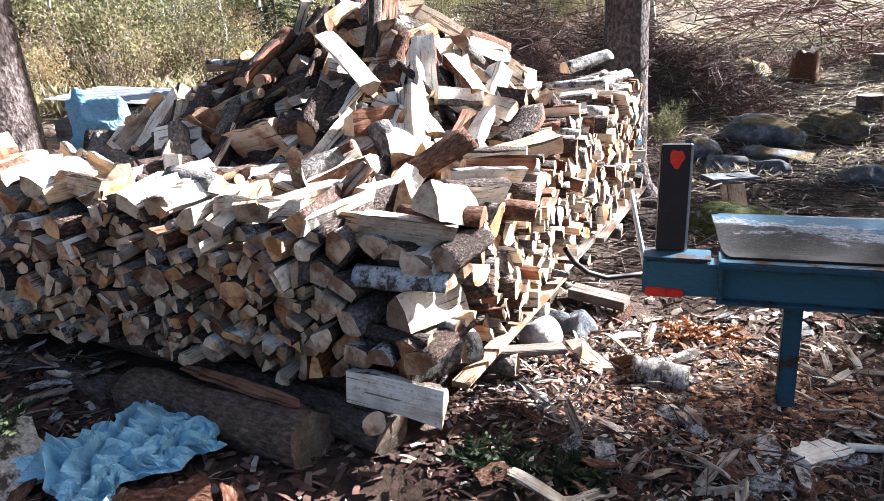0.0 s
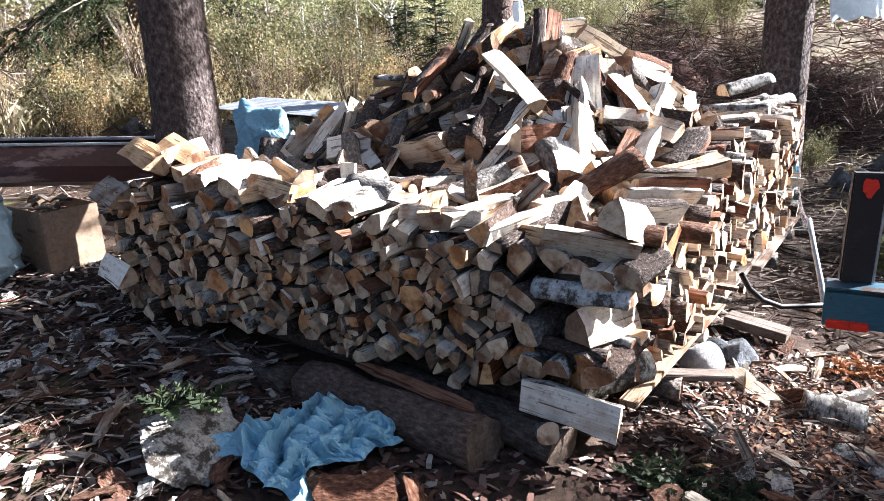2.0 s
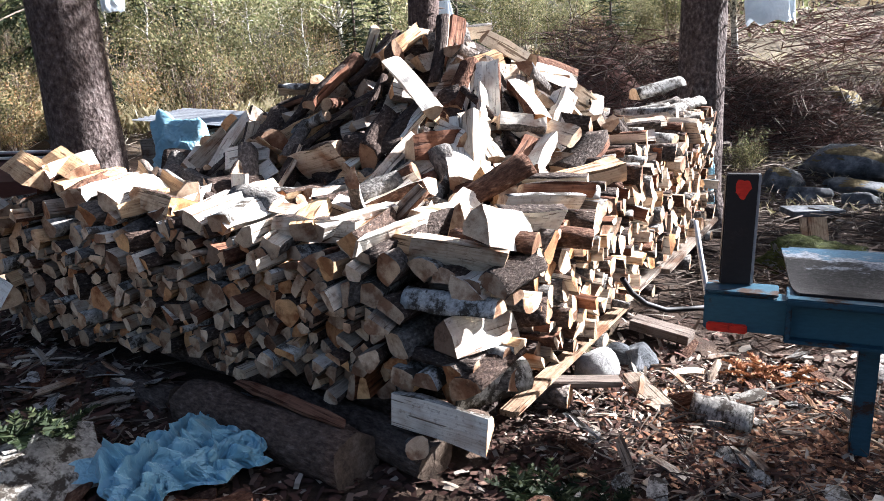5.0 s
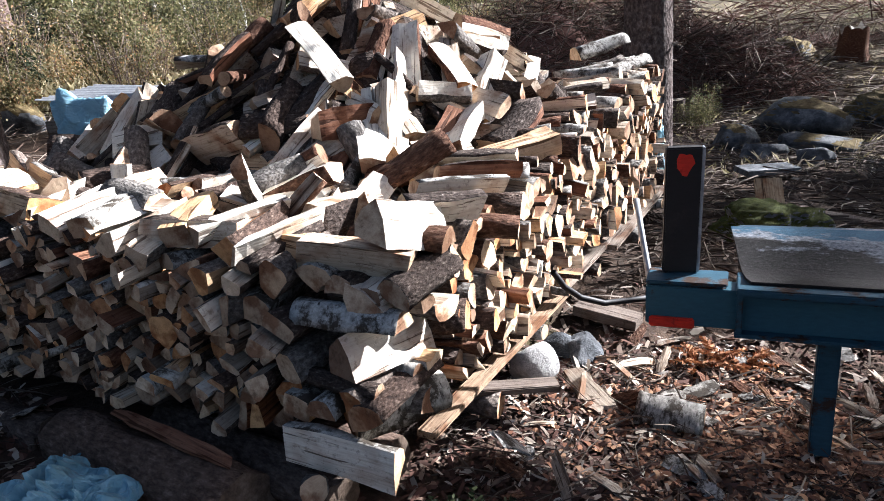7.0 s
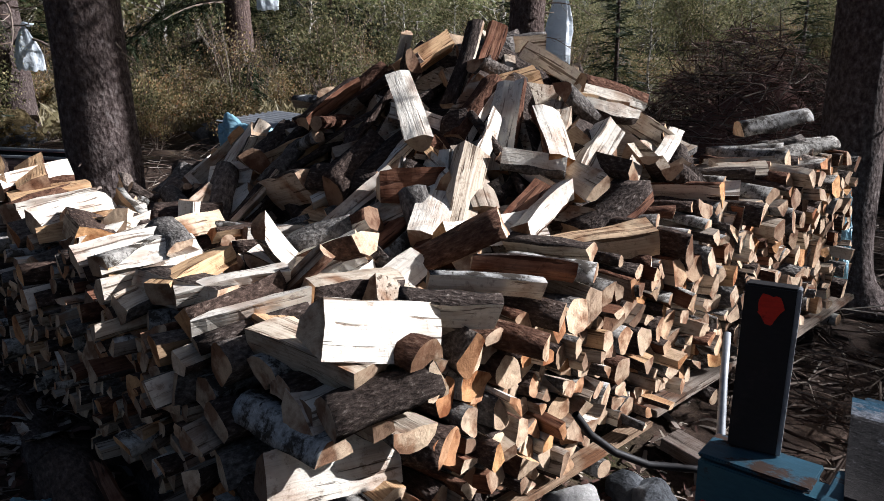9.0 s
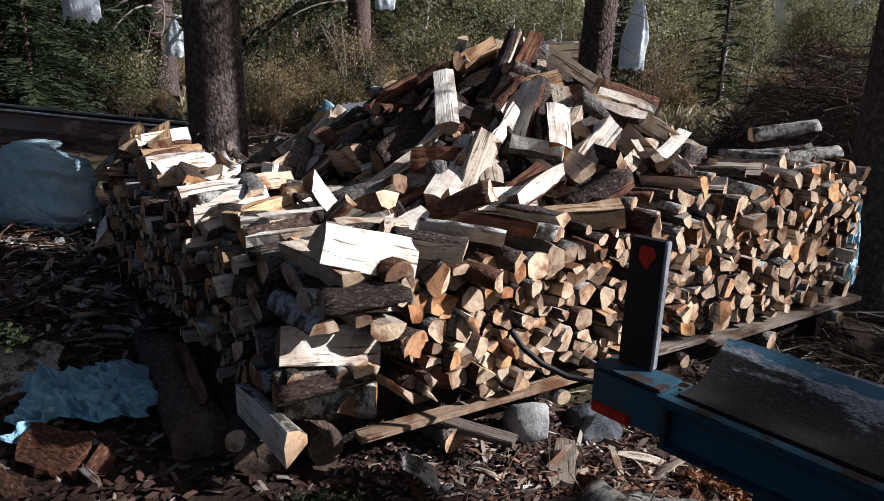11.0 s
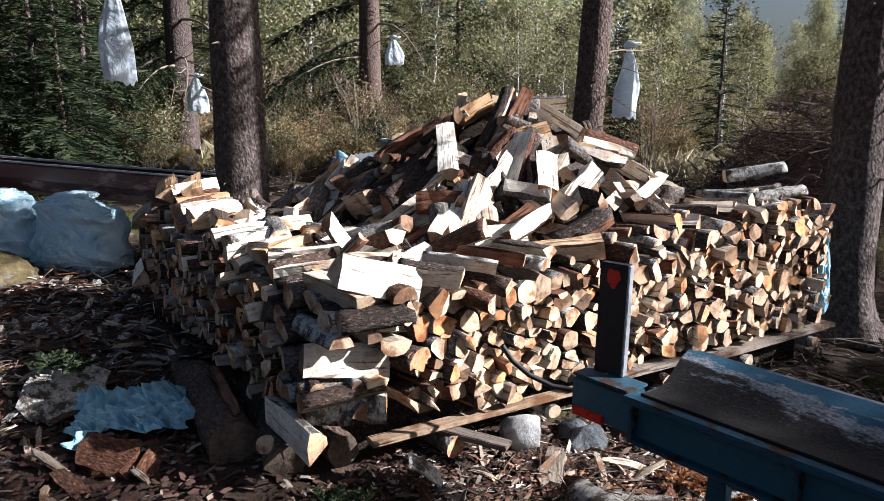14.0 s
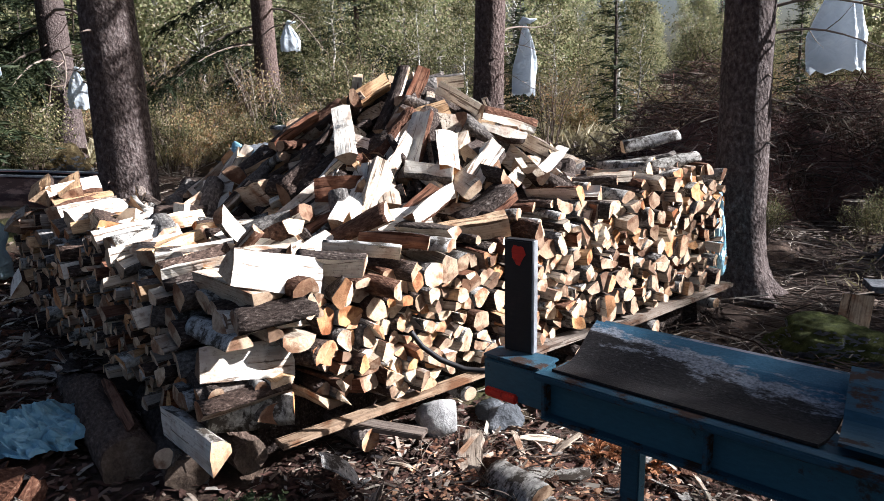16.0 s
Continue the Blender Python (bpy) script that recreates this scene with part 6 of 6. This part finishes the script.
# nearer single plants
for x, y, k, s in ((-10.6, 6.3, 0, 0.9), (-9.9, 5.2, 1, 1.2), (-11.6, 6.0, 0, 1.0), (-4.1, 14.2, 1, 0.75), (-3.2, 17.5, 0, 0.7), (0.4, 21, 0, 0.6), (-13.5, 7.2, 2, 0.8), (-12.5, 4.6, 0, 1.1), (-15, 10.5, 2, 0.9), (-10.2, 5.5, 1, 0.95), (-11.6, 6.9, 0, 0.6), (-9.6, 4.4, 1, 0.8), (-11.8, 5.2, 0, 0.7), (-9.0, 5.2, 1, 0.95), (-12.6, 7.6, 0, 0.75), (-8.6, 3.6, 1, 0.7), (-13.6, 6.2, 0, 0.9), (-15.2, 8.2, 0, 0.9), (-13.2, 9.0, 1, 0.9), (-11.6, 3.2, 1, 0.9), (-6.4, 19.0, 1, 1.0)):
    plant("young_spruce", "young green spruce standing by itself", "tree", SPRUCES[k], ("trunk", "crown"), x, y, s, 40 * k + 10 * x, "young spruces")
for x, y, k, s in ((-8.2, 10.5, 0, 0.75), (-9.6, 10.2, 1, 0.9), (-7.2, 12.0, 2, 0.8), (-10.5, 11.2, 1, 1.0), (-12.0, 12.4, 0, 1.1), (-5.6, 13.0, 3, 0.8), (-4.6, 12.5, 1, 0.7), (-6.3, 11.0, 3, 0.8), (-13.4, 10.2, 1, 1.0), (-3.4, 14.0, 3, 0.9), (1.35, 9.3, 0, 0.35), (2.35, 10.4, 0, 0.4)):
    plant("bush", ("leafy green bush near the old spruces", "brown autumn bush near the old spruces", "tall leafy bush near the old spruces", "almost bare bush near the old spruces")[k], "bush", BUSHES[k], ("woody_base", "foliage"), x, y, s, 70 * x, "near bushes")
for x, y, s in ((2.95, 16.4, 0.9), (-2.0, 15.5, 0.55), (-6.8, 16.5, 0.6), (-0.5, 18.0, 0.6), (-5.2, 18.5, 0.7), (-8.5, 17.0, 0.65), (-3.8, 19.5, 0.8), (-11.0, 16.5, 0.8), (-7.6, 21.0, 0.9)):
    plant("birch_tree", "thin birch standing on the clearing", "tree", BIRCHES[1 if s > 0.8 else 2], ("trunk", "crown"), x, y, s, 30 * x, "birches on the clearing")


# ---- white bags hung in the trees ----
def bag_mesh(h, w, seed):
    rnd = random.Random(seed)
    n, k = 16, 40
    verts, faces = [], []
    for i in range(n + 1):
        f = i / n
        open_ = 0.1 + 0.9 * min(1.0, f * 1.6) ** 0.75
        for j in range(k):
            a = 2 * math.pi * j / k
            pleat = 1 + 0.16 * math.sin(7 * a + seed) * (0.3 + 0.7 * (1 - f)) + 0.12 * noise.noise(Vector((math.cos(a) * 2, math.sin(a) * 2, f * 3 + seed)))
            rag = 0.09 * h * noise.noise(Vector((math.cos(a) * 2.5, math.sin(a) * 2.5, seed))) * f ** 3
            verts.append((w * 0.5 * open_ * pleat * math.cos(a) + 0.05 * w * math.sin(4 * f + seed), w * 0.17 * open_ * pleat * math.sin(a) + 0.03 * math.sin(5 * f), -h * f + rag))
    for i in range(n):
        for j in range(k):
            m = (j + 1) % k
            faces.append((i * k + j, i * k + m, (i + 1) * k + m, (i + 1) * k + j))
    return verts, faces


def hung_bag(x, y, ztop, h, w, seed, turn, label="white plastic bag hanging from a branch"):
    verts, faces = bag_mesh(h, w, seed)
    t = thing("hanging_bag", label, "plastic bag", mesh_from("hanging_bag", verts, faces, [WHITE_FILM], smooth=[True] * len(faces)), pose(x, y, ztop, 0, 0, turn), "hung bags")
    kv, kf = [], []
    tube([(-0.05, 0, 0.0), (0.0, 0, 0.05), (0.07, 0, 0.03), (0.16, 0, 0.05)], [0.03, 0.045, 0.035, 0.01], 8, kv, kf)
    part("knot", mesh_from("knot", kv, kf, [WHITE_FILM], smooth=[True] * len(kf)), t)


def twig_from(a, b, r=0.016):
    a, b = Vector(a), Vector(b)
    verts, faces = [], []
    pts = [a.lerp(b, i / 8) + Vector((0, 0, 0.06 * math.sin(i * 0.8))) for i in range(9)]
    tube(pts, [r * (1 - 0.08 * i) for i in range(9)], 7, verts, faces)
    rnd = random.Random(int(100 * r + 10 * b.x))
    for i in range(10):
        p = pts[rnd.randrange(2, 9)]
        d = Vector((rnd.uniform(-1, 1), rnd.uniform(-1, 1), rnd.uniform(-0.9, 0.2))) * (b - a).length * 0.16
        tube([p, p + d * 0.6, p + d], [r * 0.3, r * 0.2, r * 0.08], 4, verts, faces)
    thing("bare_branch", "bare dead spruce branch reaching from the trunk", "branch", mesh_from("bare_branch", verts, faces, [TWIG], smooth=[True] * len(faces)), group="bare branches")


hung_bag(-1.51, 8.9, 2.55, 0.86, 0.3, 1, 10)
twig_from((-1.5, 7.9, 2.3), (-1.3, 9.6, 2.7), 0.012)
hung_bag(2.03, 7.55, 2.58, 0.78, 0.44, 2, 0)
twig_from((1.45, 7.2, 2.68), (2.75, 7.7, 2.55))
hung_bag(-4.44, 3.87, 2.95, 0.92, 0.3, 3, 60)
twig_from((-3.05, 4.22, 3.1), (-5.2, 3.75, 3.0))
hung_bag(-11.0, 8.76, 2.45, 0.72, 0.45, 4, 40)
twig_from((-11.6, 8.77, 2.35), (-10.4, 8.6, 2.6))
hung_bag(-9.03, 12.64, 3.4, 0.58, 0.42, 5, 40)
twig_from((-10.5, 13.3, 3.3), (-8.4, 12.4, 3.55))


# ---- small green sprigs near the camera ----
BRIGHT = leafy("bright_young_needles", ((0.0, (0.09, 0.12, 0.025)), (0.6, (0.18, 0.22, 0.05)), (1.0, (0.3, 0.34, 0.1))), 0.6, 0.3)


def sprig(x, y, z, h, seed, label, leaf=NEEDLES):
    rnd = random.Random(seed)
    verts, faces = [], []
    for i in range(9):
        a = rnd.uniform(0, 2 * math.pi)
        d = Vector((math.cos(a), math.sin(a), rnd.uniform(0.2, 0.9))).normalized()
        needle_spray(verts, faces, Vector((0, 0, 0.02)), d, h, 0.05, rnd, 40)
    thing("spruce_sprig", label, "plant", mesh_from("spruce_sprig", verts, faces, [leaf]), pose(x, y, z), "green sprigs")


for i, (x, y, h) in enumerate(((-1.5, 2.0, 0.2), (-1.62, 1.92, 0.16), (0.42, 2.34, 0.2), (0.58, 2.30, 0.18), (0.28, 2.31, 0.16), (0.72, 2.34, 0.15), (-2.35, 1.5, 0.2), (-2.6, 1.55, 0.16), (2.5, 3.9, 0.15), (0.7, 2.0, 0.14))):
    sprig(x, y, ground_z(x, y) + (0.22 if i < 2 else 0.0), h, i, "small bright green sprig on the litter" if x < -2 else "small green spruce sprig on the ground", BRIGHT if x < -2 else NEEDLES)


# unseen row of young spruces, added on the sunny side to shade the clearing
for i, across in enumerate((2.75, 3.1, 3.5, 3.85, 4.25, 4.65)):
    along = 11.3 + 0.5 * (i % 2)
    x, y = along * 0.839 - across * 0.545, along * 0.545 + across * 0.839
    plant("young_spruce", "unseen young spruce added to shade the clearing", "tree", SPRUCES[1], ("trunk", "crown"), x, y, 1.1 + 0.05 * (i % 3), 80 * i, "young spruces")
# denser ones, also out of view, added to darken the ground by the splitter
for along, across, scale in ((12.5, 0.1, 1.25), (13.2, 0.55, 1.2), (10.6, -0.5, 1.1)):
    x, y = along * 0.839 - across * 0.545, along * 0.545 + across * 0.839
    plant("young_spruce", "unseen dense spruce added to shade the front ground", "tree", SPRUCES[0], ("trunk", "crown"), x, y, scale, 50 * along, "young spruces")


# ---- drooping green branches of the old spruces ----
def green_branch(a, b, seed):
    a, b = Vector(a), Vector(b)
    rnd = random.Random(seed)
    t = thing("spruce_branch", "drooping spruce branch with dark needles", "branch", m=Matrix.Translation(a), group="green branches")
    d = b - a
    pts = [d * (i / 10) + Vector((0, 0, 0.1 * d.length * math.sin(math.pi * i / 10))) for i in range(11)]
    wv, wf, nv, nf = [], [], [], []
    tube(pts, [0.03 * (1 - 0.085 * i) for i in range(11)], 6, wv, wf)
    for i in range(2, 11):
        for k in range(9):
            q = Vector((rnd.uniform(-1, 1), rnd.uniform(-1, 1), rnd.uniform(-0.8, 0.0))).normalized() + d.normalized() * 0.7
            needle_spray(nv, nf, pts[i], q.normalized(), d.length * rnd.uniform(0.12, 0.28), 0.11, rnd, 34)
    part("limb", mesh_from("limb", wv, wf, [TWIG], smooth=[True] * len(wf)), t)
    part("needles", mesh_from("needles", nv, nf, [NEEDLES]), t, None, "dark green needles")


green_branch((-10.59, 13.41, 3.6), (-12.4, 11.4, 1.9), 1)
green_branch((-10.59, 13.41, 3.1), (-11.2, 11.0, 2.2), 2)
green_branch((-10.59, 13.41, 4.4), (-12.6, 12.2, 3.6), 3)
green_branch((-11.6, 8.77, 3.4), (-13.6, 8.0, 2.2), 4)
green_branch((-11.6, 8.77, 4.0), (-13.8, 7.0, 3.4), 5)
green_branch((-11.6, 8.77, 2.6), (-13.4, 8.6, 1.6), 6)
green_branch((-3.01, 4.22, 4.0), (-4.9, 3.9, 3.5), 7)
green_branch((-10.59, 13.41, 3.2), (-13.1, 11.1, 1.7), 8)
green_branch((-10.59, 13.41, 2.6), (-12.3, 11.8, 1.2), 9)
green_branch((-11.6, 8.77, 3.0), (-12.6, 7.0, 1.5), 10)
green_branch((-11.6, 8.77, 2.3), (-13.0, 7.6, 0.9), 11)
green_branch((-11.6, 8.77, 1.9), (-10.6, 6.9, 0.8), 12)
green_branch((-11.6, 8.77, 2.7), (-10.4, 7.0, 1.9), 13)
green_branch((-10.59, 13.41, 2.1), (-8.9, 11.9, 1.3), 14)


# ---- rusty dead sprigs on the litter by the splitter ----
RUSTY = leafy("rusty_needles", ((0.0, (0.13, 0.05, 0.025)), (0.6, (0.26, 0.11, 0.05)), (1.0, (0.38, 0.2, 0.1))), 0.8, 0.1)
for i, (x, y) in enumerate(((1.44, 3.87), (1.56, 3.81), (1.34, 3.77))):
    sprig(x, y, ground_z(x, y) + 0.01, 0.17, 60 + i, "rusty brown dead spruce sprig on the litter", RUSTY)
